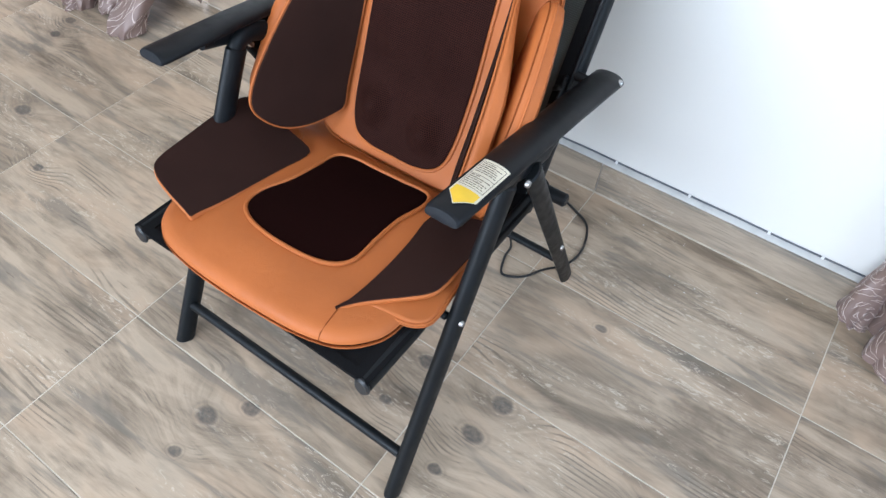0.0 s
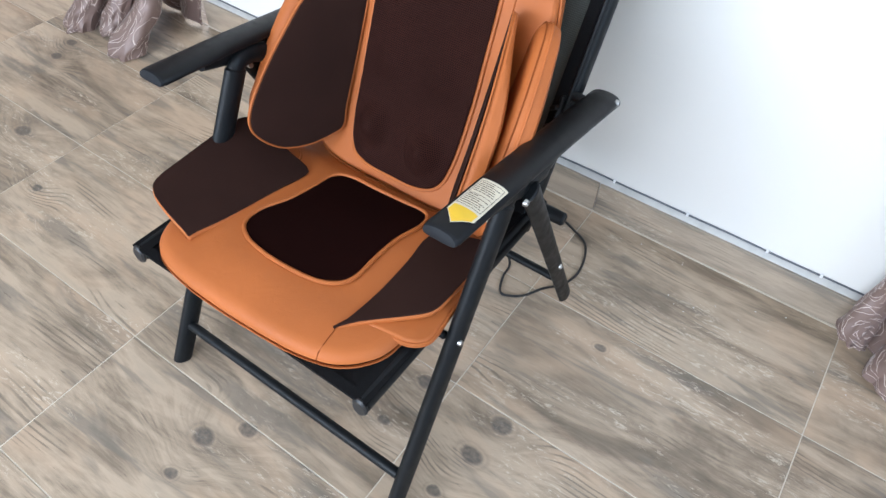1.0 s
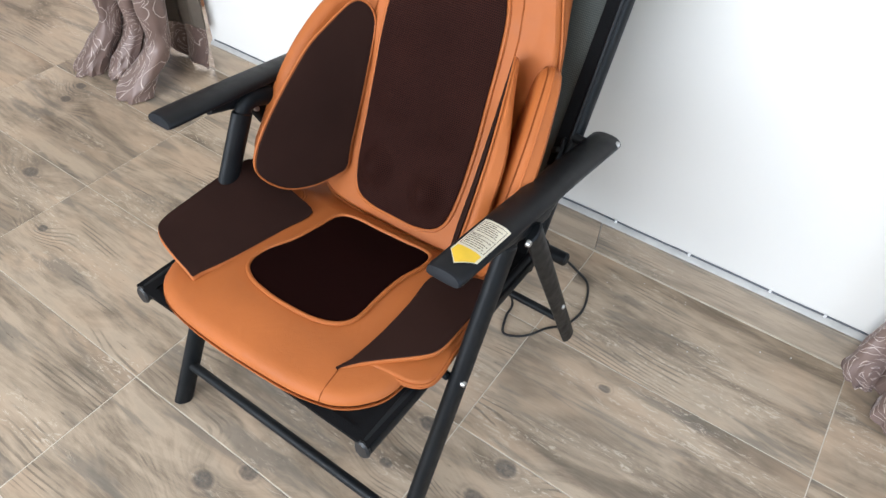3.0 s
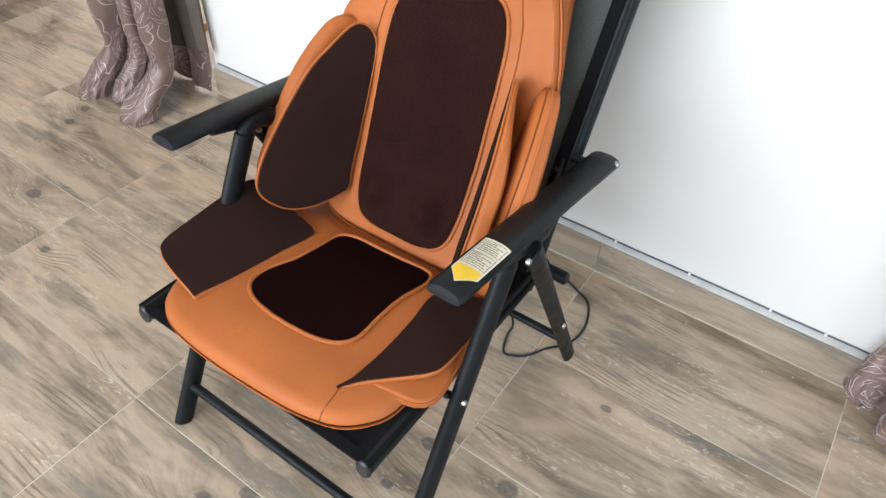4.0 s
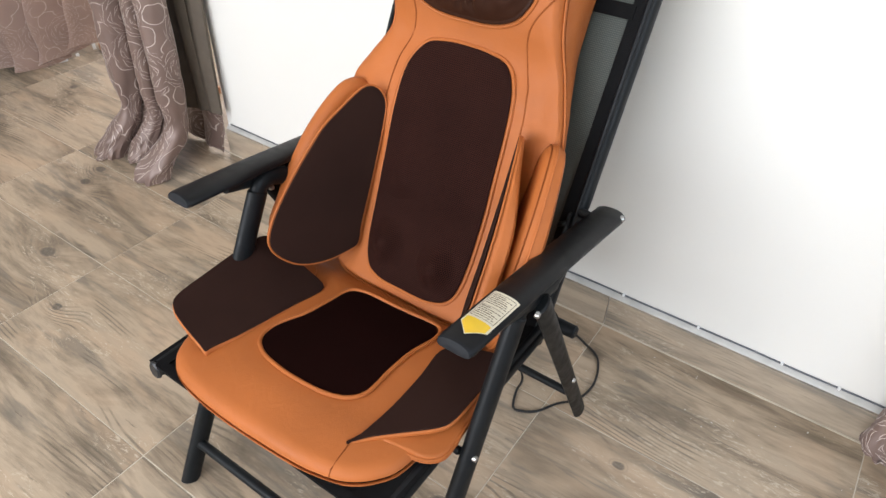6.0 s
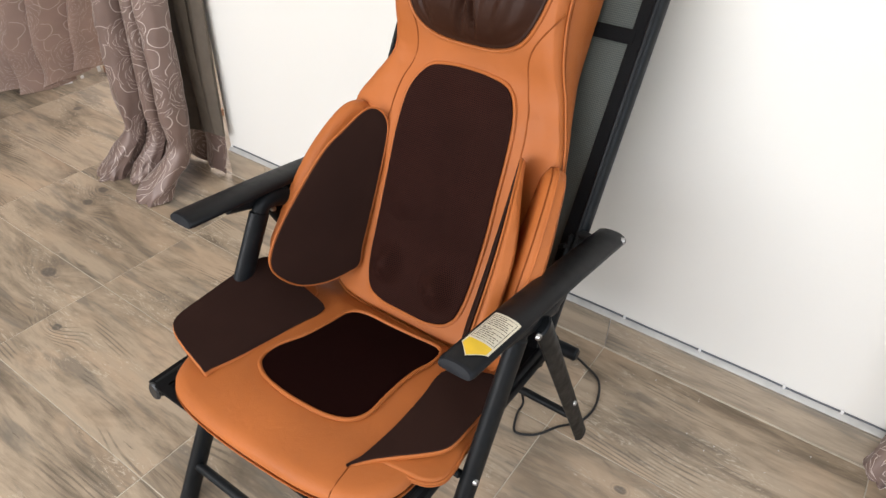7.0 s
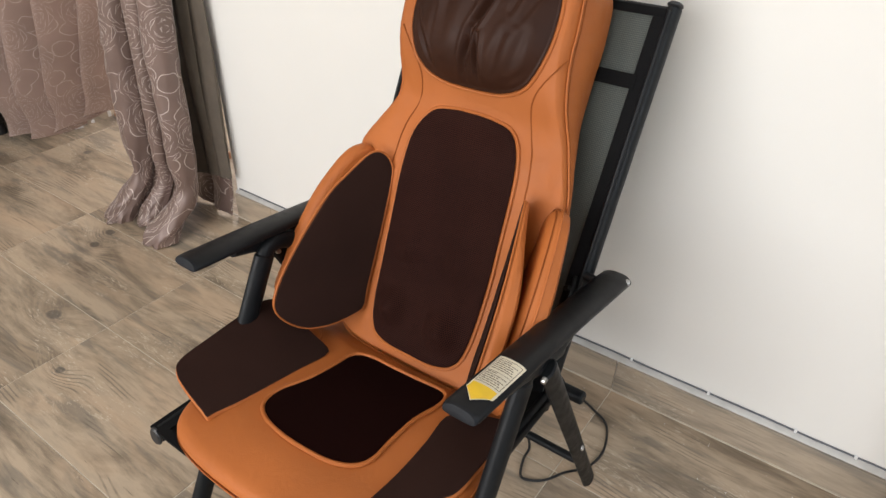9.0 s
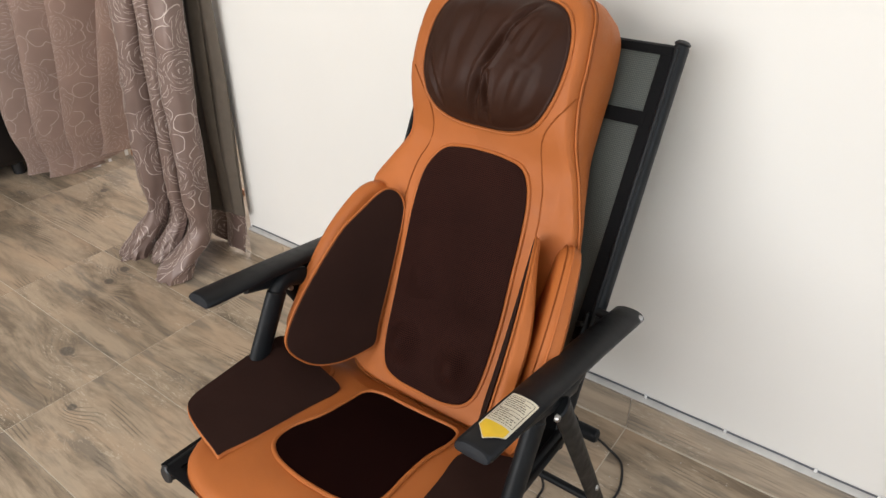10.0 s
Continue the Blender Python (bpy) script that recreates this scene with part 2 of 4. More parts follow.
TAN = leather("tan_leather", (0.40, 0.116, 0.0275))
SEAM = plain("dark_tan_thread", (0.23, 0.064, 0.016), 0.7)
SEAM.node_tree.nodes["Principled BSDF"].inputs["Specular IOR Level"].default_value = 0.08
BROWN = knit("brown_knit", (0.025, 0.0112, 0.0084), 900)
BROWN.node_tree.nodes["Principled BSDF"].inputs["Specular IOR Level"].default_value = 0.09
DARK = knit("very_dark_brown_knit", (0.0075, 0.0013, 0.0009), 1100, 0.3)
DARK.node_tree.nodes["Principled BSDF"].inputs["Specular IOR Level"].default_value = 0.05
SATIN = knit("brown_stretch_cloth", (0.030, 0.0105, 0.0055), 1500, 0.10)
SATIN.node_tree.nodes["Principled BSDF"].inputs["Roughness"].default_value = 0.5
SATIN.node_tree.nodes["Principled BSDF"].inputs["Specular IOR Level"].default_value = 0.16
MESH = air_mesh()
METAL = black_metal("black_painted_steel")
ARM = black_metal("black_moulded_plastic", (0.006, 0.0062, 0.007), 0.4)
CAP = plain("grey_end_cap", (0.012, 0.013, 0.015), 0.45)
ARMCAP = black_metal("dark_grey_arm_cap", (0.009, 0.010, 0.0125), 0.6)
STEEL = plain("steel_bolt", (0.5, 0.5, 0.5), 0.3, 1.0)
NET = textilene("grey_green_mesh_cloth", (0.036, 0.044, 0.04), (0.10, 0.115, 0.104), 0.15)
HEM = knit("black_webbing", (0.006, 0.006, 0.0065), 700)
PAPER = plain("cream_sticker_paper", (0.72, 0.66, 0.52), 0.55, 0.0, 12)
YELLOW = plain("yellow_print", (0.85, 0.55, 0.03), 0.5)
INK = plain("brown_ink", (0.12, 0.09, 0.06), 0.6)
RUBBER = plain("black_rubber", (0.012, 0.012, 0.013), 0.5)
TILE = wood_tile("wood_look_tile")
EDGE_TILE = wood_tile("grey_wood_look_tile", 0.25)
GROUT = plain("pale_grout", (0.58, 0.52, 0.43), 0.8)
WALL = plaster("white_wall_paint", (0.76, 0.745, 0.71))
CAULK = plain("white_caulk", (0.46, 0.45, 0.43), 0.5)
WHITE = plain("white_plastic", (0.8, 0.8, 0.8), 0.4)
WIRE = plain("grey_cable_sheath", (0.10, 0.105, 0.12), 0.5)
ROSE = rose_cloth("rose_curtain_cloth", (0.195, 0.132, 0.112), (0.80, 0.69, 0.62), 0.05)
SHEER = rose_cloth("thin_rose_curtain_cloth", (0.37, 0.262, 0.222), (0.86, 0.75, 0.68), 0.3)
LINING = plain("olive_brown_lining", (0.105, 0.083, 0.063), 0.75)
BRICK = plain("orange_wood_strip", (0.42, 0.2, 0.1), 0.6)
SILL = plain("pale_stone", (0.7, 0.68, 0.65), 0.4)
LEATHERETTE = plain("black_leatherette", (0.012, 0.009, 0.008), 0.45)


# ---- ways to build ----
def finish(bm, name, mat, smooth=True):
    me = bpy.data.meshes.new(name)
    bmesh.ops.recalc_face_normals(bm, faces=bm.faces)
    bm.to_mesh(me)
    bm.free()
    me.materials.append(mat)
    if smooth:
        me.shade_smooth()
        me.set_sharp_from_angle(angle=radians(40))
    return me


def part(name, bm, mat, parent=None, label="", smooth=True):
    """One mesh object, under a thing or a part of it."""
    ob = new(name, finish(bm, name, mat, smooth))
    if parent is not None:
        ob.parent = parent
        if parent.parent is None:
            ob.matrix_parent_inverse = parent.matrix_basis.inverted()
    return tagged(ob, label) if label else ob


def thing(name, at, label, category, group=""):
    ob = new(name)
    ob.empty_display_size = 0.1
    ob.matrix_basis = Matrix.Translation(at)
    return tagged(ob, label, category, group)


def box(x0, y0, z0, x1, y1, z1, bevel=0.0, seg=2):
    bm = bmesh.new()
    m = Matrix.LocRotScale(((x0 + x1) / 2, (y0 + y1) / 2, (z0 + z1) / 2), None, (abs(x1 - x0), abs(y1 - y0), abs(z1 - z0)))
    bmesh.ops.create_cube(bm, size=1, matrix=m)
    if bevel:
        bmesh.ops.bevel(bm, geom=bm.edges[:], offset=bevel, segments=seg, affect="EDGES", profile=0.5)
    return bm


def spline(points, steps=6, closed=False):
    """A smooth line through a few points."""
    pts = [Vector(p) for p in points]
    n, out = len(pts), []
    for i in range(n if closed else n - 1):
        at = (lambda k: pts[k % n]) if closed else (lambda k: pts[min(max(k, 0), n - 1)])
        a, b, c, d = at(i - 1), at(i), at(i + 1), at(i + 2)
        for k in range(steps):
            t = k / steps
            out.append(0.5 * (2 * b + (c - a) * t + (2 * a - 5 * b + 4 * c - d) * t * t + (3 * b - a - 3 * c + d) * t ** 3))
    return out if closed else out + [pts[-1]]


def tube(path, r, sides=12, side_dir=None, r2=None, closed=False, bm=None, caps=True):
    """A tube along a path; with r2 and side_dir it is oval, r wide along side_dir and r2 the other way."""
    bm = bm or bmesh.new()
    pts = [Vector(p) for p in path]
    rings, n = [], len(pts)
    last = None
    for i, p in enumerate(pts):
        a, b = (pts[(i - 1) % n], pts[(i + 1) % n]) if closed else (pts[max(i - 1, 0)], pts[min(i + 1, n - 1)])
        d = (b - a).normalized()
        ref = Vector(side_dir) if side_dir else (last if last else (Vector((0, 0, 1)) if abs(d.z) < 0.9 else Vector((1, 0, 0))))
        e1 = (ref - d * ref.dot(d)).normalized()
        e2 = d.cross(e1)
        last = e1
        rings.append([bm.verts.new(p + e1 * r * math.cos(2 * math.pi * k / sides) + e2 * (r2 or r) * math.sin(2 * math.pi * k / sides)) for k in range(sides)])
    for i in range(n if closed else n - 1):
        A, B = rings[i], rings[(i + 1) % n]
        for k in range(sides):
            bm.faces.new((A[k], A[(k + 1) % sides], B[(k + 1) % sides], B[k]))
    if caps and not closed:
        bm.faces.new(rings[0][::-1]), bm.faces.new(rings[-1])
    return bm


def rod(a, b, r, r2=None, side=(1, 0, 0), sides=16, soft=0.003):
    """A straight tube with slightly rounded ends."""
    a, b = Vector(a), Vector(b)
    d = (b - a).normalized()
    bm = bmesh.new()
    e1 = Vector(side) if abs(d.dot(Vector(side))) < 0.9 else Vector((0, 0, 1))
    e1 = (e1 - d * e1.dot(d)).normalized()
    e2 = d.cross(e1)
    rings = []
    for p, k in ((a, -soft), (a + d * soft, 0), (b - d * soft, 0), (b, -soft)):
        rings.append([bm.verts.new(p + e1 * (r + k) * math.cos(2 * math.pi * j / sides) + e2 * ((r2 or r) + k) * math.sin(2 * math.pi * j / sides)) for j in range(sides)])
    for A, B in zip(rings, rings[1:]):
        for j in range(sides):
            bm.faces.new((A[j], A[(j + 1) % sides], B[(j + 1) % sides], B[j]))
    bm.faces.new(rings[0][::-1]), bm.faces.new(rings[-1])
    return bm


def bolt(at, axis, r=0.006, high=0.004):
    """A round bolt head with a socket."""
    at, axis = Vector(at), Vector(axis).normalized()
    bm = bmesh.new()
    e1 = axis.orthogonal().normalized()
    e2 = axis.cross(e1)
    rings = []
    for rr, h in ((1, -0.5), (1, 0.3), (0.8, 1), (0.45, 1.1), (0.4, 0.4)):
        rings.append([bm.verts.new(at + axis * high * h + r * rr * (e1 * math.cos(k * math.pi / 6) + e2 * math.sin(k * math.pi / 6))) for k in range(12)])
    for A, B in zip(rings, rings[1:]):
        for j in range(12):
            bm.faces.new((A[j], A[(j + 1) % 12], B[(j + 1) % 12], B[j]))
    bm.faces.new(rings[0][::-1]), bm.faces.new(rings[-1])
    return bm


def mirrored(half):
    """A closed outline from its half on the side u > 0, given from one end of the middle line to the other."""
    return half + [(-u, v) for u, v in half[-2:0:-1]]


def outline(points, steps=6):
    return [Vector((p.x, p.y)) for p in spline([(u, v, 0) for u, v in points], steps, True)]


def inset(poly, d):
    """The outline moved inwards by d, along its own normals."""
    n = len(poly)
    area = sum(poly[i].x * poly[(i + 1) % n].y - poly[(i + 1) % n].x * poly[i].y for i in range(n))
    s = 1 if area > 0 else -1
    out = []
    for i in range(n):
        t = (poly[(i + 1) % n] - poly[i - 1]).normalized()
        out.append(poly[i] + Vector((-t.y, t.x)) * s * d)
    return out


def pad(poly, warp, round_edge, inner=6, dome=0.0, centre=None, under=True, low=0.0):
    """A cushion over an outline: warp(u, v, h) puts it into the world, h from low (its back) to 1 (its front). The edge is rounded over
    round_edge metres; dome lifts the middle. UVs are the outline's own u and v."""
    bm = bmesh.new()
    uv = bm.loops.layers.uv.new("uv")
    flat = {}
    n = len(poly)
    c = Vector(centre) if centre else sum(poly, Vector((0, 0))) / n

    def ring(pts, h):
        out = []
        for p in pts:
            vert = bm.verts.new(warp(p.x, p.y, h))
            flat[vert] = (p.x, p.y)
            out.append(vert)
        return out

    rings = []
    for ang in ((-90, -50, 0, 20, 40, 60, 78, 90) if under else (0, 20, 40, 60, 78, 90)):
        a = radians(ang)
        h = 0.5 + 0.5 * math.sin(a)
        rings.append(ring(inset(poly, round_edge * (1 - math.cos(a))), low + (1 - low) * h))
    edge = inset(poly, round_edge)
    for k in range(1, inner):
        f = k / inner
        rings.append(ring([p.lerp(c, f) for p in edge], 1 + dome * (1 - (1 - f) ** 2)))
    for A, B in zip(rings, rings[1:]):
        for j in range(n):
            bm.faces.new((A[j], A[(j + 1) % n], B[(j + 1) % n], B[j]))
    tip = bm.verts.new(warp(c.x, c.y, 1 + dome))
    flat[tip] = (c.x, c.y)
    for j in range(n):
        bm.faces.new((rings[-1][j], rings[-1][(j + 1) % n], tip))
    if under:
        bm.faces.new(rings[0][::-1])
    for f in bm.faces:
        for loop in f.loops:
            loop[uv].uv = flat[loop.vert]
    return bm


def bead(poly, warp, h, r, closed=True, sides=8):
    """Piping or a seam along an outline."""
    return tube([warp(p[0], p[1], h) for p in poly], r, sides, closed=closed)


def step(x, a, b):
    t = min(max((x - a) / (b - a), 0), 1)
    return t * t * (3 - 2 * t)


# ---- the room ----
def structure(name, bm, mat, label, smooth=False):
    return tagged(part(name, bm, mat, None, label, smooth), kind="structure")


X0, X1, Y0, FACE, HIGH = -4.2, 2.4, -3.7, 0.029, 2.7
FRONT = 0.012  # the baseboard's face
OPEN_A, OPEN_B, DOOR_TOP = -2.52, -1.380, 2.15
WIN_A, WIN_B = 0.80, 2.0
floor = structure("floor", box(X0 - 0.2, Y0 - 0.2, -0.06, X1 + 0.2, 1.4, -0.0012), GROUT, "pale grout bed under wood-look floor tiles")
structure("wall_north_middle", box(OPEN_B, FACE, 0, WIN_A, FACE + 0.22, HIGH), WALL, "white painted wall behind the reclining chair")
structure("wall_north_far", box(X0, FACE, 0, OPEN_A, FACE + 0.22, HIGH), WALL, "white painted wall pier beside the curtained opening")
structure("wall_north_right", box(WIN_B, FACE, 0, X1, FACE + 0.22, HIGH), WALL, "white painted wall beyond the second curtain")
structure("lintel_door", box(OPEN_A, FACE, DOOR_TOP, OPEN_B, FACE + 0.22, HIGH), WALL, "white painted wall above the curtained opening")
structure("lintel_window", box(WIN_A, FACE, DOOR_TOP, WIN_B, FACE + 0.22, HIGH), WALL, "white painted wall above the second opening")
structure("wall_west", box(X0 - 0.2, Y0 - 0.2, 0, X0, 1.4, HIGH), WALL, "white painted side wall")
structure("wall_balcony", box(X0, 1.2, 0, X1 + 0.2, 1.4, 1.0), WALL, "pale balcony parapet beyond the openings")
# The unseen east side is left open where the added fill lamp stands.
structure("wall_east", box(X1, Y0 - 0.2, 0, X1 + 0.2, FACE + 0.22, 0.7), WALL, "white painted side wall below the unseen opening of the fill lamp")
structure("wall_east_top", box(X1, Y0 - 0.2, 2.3, X1 + 0.2, FACE + 0.22, HIGH), WALL, "white painted side wall above the unseen opening of the fill lamp")
structure("wall_east_a", box(X1, Y0 - 0.2, 0.7, X1 + 0.2, -2.15, 2.3), WALL, "white painted side wall")
structure("wall_east_b", box(X1, -0.45, 0.7, X1 + 0.2, FACE + 0.22, 2.3), WALL, "white painted side wall")
structure("wall_south", box(X0, Y0 - 0.2, 0, X1, Y0, 0.75), WALL, "white painted wall below the window")
structure("wall_south_top", box(X0, Y0 - 0.2, 2.35, X1, Y0, HIGH), WALL, "white painted wall above the window")
structure("wall_south_a", box(X0, Y0 - 0.2, 0.75, -2.3, Y0, 2.35), WALL, "white painted wall beside the window")
structure("wall_south_b", box(1.0, Y0 - 0.2, 0.75, X1, Y0, 2.35), WALL, "white painted wall beside the window")
structure("ceiling", box(X0 - 0.2, Y0 - 0.2, HIGH, X1 + 0.2, FACE + 0.22, HIGH + 0.1), WALL, "white painted ceiling")

BASE_H = 0.090
TILE_X, TILE_Y, GAP = 0.602, 0.302, 0.0023


def skirting(x0, x1, joints):
    """Cut floor tiles set upright along the wall, with a caulked top edge."""
    cuts = [x0, *[j for j in joints if x0 < j < x1], x1]
    base = structure("baseboard", box(x0, FRONT + 0.004, 0, x1, FACE, BASE_H - 0.002), CAULK, "wood-look tile baseboard with white caulked top")
    for a, b in zip(cuts, cuts[1:]):
        part("baseboard_tile", box(a + 0.001, FRONT, 0.0015, b - 0.001, FRONT + 0.009, BASE_H, 0.0008, 1), EDGE_TILE, base, smooth=False)
    part("grout_line", box(x0, FRONT - 0.0035, -0.002, x1, FRONT + 0.002, 0.0016), GROUT, base, smooth=False)
    # the filler slopes up from the tile to the wall
    bm = bmesh.new()
    n = max(2, int((x1 - x0) / 0.06))
    rows = [[bm.verts.new((x0 + (x1 - x0) * k / n, y, z + 0.0008 * math.sin(k * 2.3))) for k in range(n + 1)]
            for y, z in ((FRONT + 0.005, BASE_H - 0.006), (FRONT + 0.006, BASE_H + 0.0008), (FACE - 0.004, BASE_H + 0.0095), (FACE + 0.002, BASE_H + 0.0135), (FACE + 0.002, BASE_H - 0.006))]
    for P, Q in zip(rows, rows[1:]):
        for k in range(n):
            bm.faces.new((P[k], P[k + 1], Q[k + 1], Q[k]))
    part("caulk_line", bm, CAULK, base)
    return base


middle = skirting(OPEN_B, WIN_A, [TILE_X * k for k in range(-6, 4)])
skirting(X0, OPEN_A, [TILE_X * k - 0.1 for k in range(-8, 0)])
part("baseboard_return", box(OPEN_A, FRONT, 0.0, OPEN_A + 0.010, FACE + 0.2, BASE_H, 0.0008, 1), EDGE_TILE, None)
tagged(bpy.data.objects["baseboard_return"], "wood-look tile baseboard turning into the opening", kind="structure")

cable = thing("wall_cable", (0, FACE - 0.004, BASE_H + 0.011), "thin grey cable clipped along the top of the baseboard", "cable")
part("sheath", tube([(OPEN_B + 0.01 + 0.05 * k, FACE - 0.0022 + 0.0005 * math.sin(k * 1.7), BASE_H + 0.0150 + 0.0006 * math.sin(k)) for k in range(43)], 0.0021, 8), WIRE, cable)
for x in (-1.37, -1.05, -0.72, -0.35, 0.028, 0.21, 0.393, 0.508, 0.62):
    part("clip", box(x - 0.003, FACE - 0.006, BASE_H + 0.011, x + 0.003, FACE, BASE_H + 0.020, 0.001, 1), WHITE, cable)

# ---- the reclining chair ----
XC = -0.217
chair = thing("folding_chair", (XC, -0.6, 0), "black folding recliner with steel frame and grey mesh back", "chair")
A = radians(26.5)
VB, NB = Vector((0, math.sin(A), math.cos(A))), Vector((0, -math.cos(A), math.sin(A)))
B0 = Vector((XC, -0.400, 0.37))


def on_back(u, v, w):
    return B0 + Vector((u, 0, 0)) + VB * v + NB * w


def arm_rest(side):
    """A long flat-topped arm of moulded plastic with cut-off ends."""
    a, b = Vector((XC + (0.262 if side > 0 else -0.254), -0.731, 0.6007)), Vector((XC + side * 0.272, -0.278, 0.537))
    d = (b - a).normalized()
    e1 = Vector((1, 0, 0))
    e2 = e1.cross(d)
    bm = bmesh.new()
    rings = []
    prof = []
    for k in range(24):
        t = 2 * math.pi * k / 24
        c, s = math.cos(t), math.sin(t)
        prof.append((0.0262 * math.copysign(abs(c) ** 0.8, c), 0.0090 * math.copysign(abs(s) ** 0.75, s) + 0.003 * (1 - c * c)))
    L = (b - a).length
    for t, k in ((0, 0.9), (0.004, 1), (0.15, 1.0), (0.3, 1.0), (L - 0.035, 1.0), (L - 0.004, 1.0), (L, 0.9)):
        bend = Vector((0, 0, 0.004 * math.sin(math.pi * t / L)))
        tilt = 0.010 * (1 - t / 0.004) if t < 0.004 else 0
        rings.append([bm.verts.new(a + d * (t + 0.08 * y * (1 if t < 0.01 else 0)) + bend + e1 * x * k + e2 * y * k) for x, y in prof])
    for P, Q in zip(rings, rings[1:]):
        for j in range(24):
            bm.faces.new((P[j], P[(j + 1) % 24], Q[(j + 1) % 24], Q[j]))
    bm.faces.new(rings[0][::-1]), bm.faces.new(rings[-1])
    arm = part("arm_rest", bm, ARM, chair, "black plastic arm rest")
    cap = bmesh.new()
    for grow, off in ((0.97, 0.0), (0.9, -0.004), (0.5, -0.006)):
        ring = [cap.verts.new(a + d * (off + 0.08 * y) + e1 * x * grow + e2 * y * grow) for x, y in prof]
        if grow < 0.97:
            for j in range(24):
                cap.faces.new((prev[j], prev[(j + 1) % 24], ring[(j + 1) % 24], ring[j]))
        prev = ring
    cap.faces.new(prev)
    part("end_cap", cap, ARMCAP, arm, "dark grey end cap")
    part("end_bolt", bolt(b + Vector((side * 0.022, -0.012, 0.006)), (side, 0.4, 0.1), 0.006), STEEL, arm, "steel bolt")
    return arm, a, d, e2


def chair_side(side):
    x = XC + 0.004 + side * 0.267
    inner, outer = x - side * 0.012, x + side * 0.012
    part("front_leg", rod((x, -0.868, 0), (x + (0.017 if side < 0 else 0), -0.590, 0.546), 0.0135, 0.0205), METAL, chair)
    xk = x + (0.017 if side < 0 else 0)
    part("leg_knuckle", tube(spline([(xk, -0.594, 0.536), (xk, -0.584, 0.553), (xk, -0.560, 0.557), (xk - side * 0.004, -0.530, 0.548)], 5), 0.0115, 14, (1, 0, 0), 0.0165), METAL, chair)
    xr = x + side * 0.016
    ur = 0.2265 if side > 0 else -0.238
    part("rear_leg", rod((xr, -0.262, 0.0), (xr, -0.548, 0.545), 0.009, 0.0185), METAL, chair)
    part("seat_rail", rod((XC + side * 0.231, -0.864, 0.349), (XC + side * 0.231, -0.36, 0.336), 0.0125, 0.0165), METAL, chair)
    part("rail_cap", rod((XC + side * 0.231, -0.871, 0.3495), (XC + side * 0.231, -0.863, 0.349), 0.0135, 0.0175), CAP, chair, "grey plastic rail end cap")
    part("back_rail", rod(on_back(ur, -0.06, -0.012), on_back(ur, 0.640, -0.012), 0.012, 0.0165), METAL, chair)
    part("rail_ridge", rod(on_back(ur, 0.0, 0.006), on_back(ur, 0.632, 0.006), 0.004, 0.004), METAL, chair)
    part("back_cap", rod(on_back(ur, 0.638, -0.012), on_back(ur, 0.646, -0.012), 0.0125, 0.017), RUBBER, chair)
    part("spacer", rod((inner, -0.700, 0.345), (XC + side * 0.24, -0.700, 0.345), 0.007), METAL, chair)
    part("leg_bolt", bolt((outer, -0.700, 0.349), (side, 0, 0), 0.0050), STEEL, chair, "steel bolt")
    part("rear_leg_bolt", bolt((xr + side * 0.009, -0.372, 0.215), (side, 0, 0), 0.0050), STEEL, chair, "steel bolt")
    part("pivot_bolt", bolt((xr + side * 0.010, -0.582, 0.556), (side, 0, 0), 0.0052), STEEL, chair, "steel bolt")
    part("inner_bolt", bolt((inner, -0.605, 0.515), (-side, 0, 0), 0.0035), STEEL, chair, "steel bolt")
    part("joint_bolt", bolt((inner - side * 0.004, -0.560, 0.535), (-side, 0, 0), 0.005), STEEL, chair, "steel bolt")
    # the bracket under the arm, a bent plate with a notched lug
    bm = tube([(x, -0.64, 0.578), (x, -0.60, 0.566), (x, -0.55, 0.545), (x, -0.50, 0.535), (x, -0.46, 0.548)], 0.012, 12, (1, 0, 0), 0.017)
    part("arm_bracket", bm, METAL, chair)
    part("recline_lug", rod((inner, -0.545, 0.56), (inner, -0.475, 0.485), 0.006, 0.016), METAL, chair)
    part("brace", rod((inner - side * 0.004, -0.47, 0.53), (XC + side * 0.236, -0.385, 0.43), 0.006, 0.013), METAL, chair)
    part("arm_pin", rod((XC + side * 0.262, -0.315, 0.541), (XC + side * 0.224, -0.315, 0.545), 0.008), METAL, chair)
    for k in range(3):
        c = on_back(side * 0.206, 0.10 + 0.032 * k, 0.012)
        part("recline_tooth", rod(c, c + Vector((side * 0.014, -0.004, 0.010)), 0.004, 0.007, (0, 0, 1)), METAL, chair)
    part("recline_rack", rod(on_back(side * 0.219, 0.06, 0.010), on_back(side * 0.219, 0.19, 0.010), 0.004, 0.009), METAL, chair)
    part("rail_end", rod((XC + side * 0.225, -0.372, 0.335), (XC + side * 0.284, -0.372, 0.335), 0.0125), METAL, chair)


for side in (-1, 1):
    chair_side(side)
arm_l = arm_rest(-1)
arm_r, ARM_A, ARM_D, ARM_UP = arm_rest(1)
part("front_stretcher", rod((XC - 0.262, -0.829, 0.085), (XC + 0.262, -0.829, 0.085), 0.0095), METAL, chair)
part("rear_stretcher", rod((XC - 0.275, -0.325, 0.118), (XC + 0.275, -0.325, 0.118), 0.0085), METAL, chair)
part("seat_crossbar", rod((XC - 0.232, -0.372, 0.335), (XC + 0.232, -0.372, 0.335), 0.0105), METAL, chair)
part("back_top_bar", rod(on_back(-0.239, 0.630, -0.010), on_back(0.228, 0.630, -0.010), 0.0085), METAL, chair)


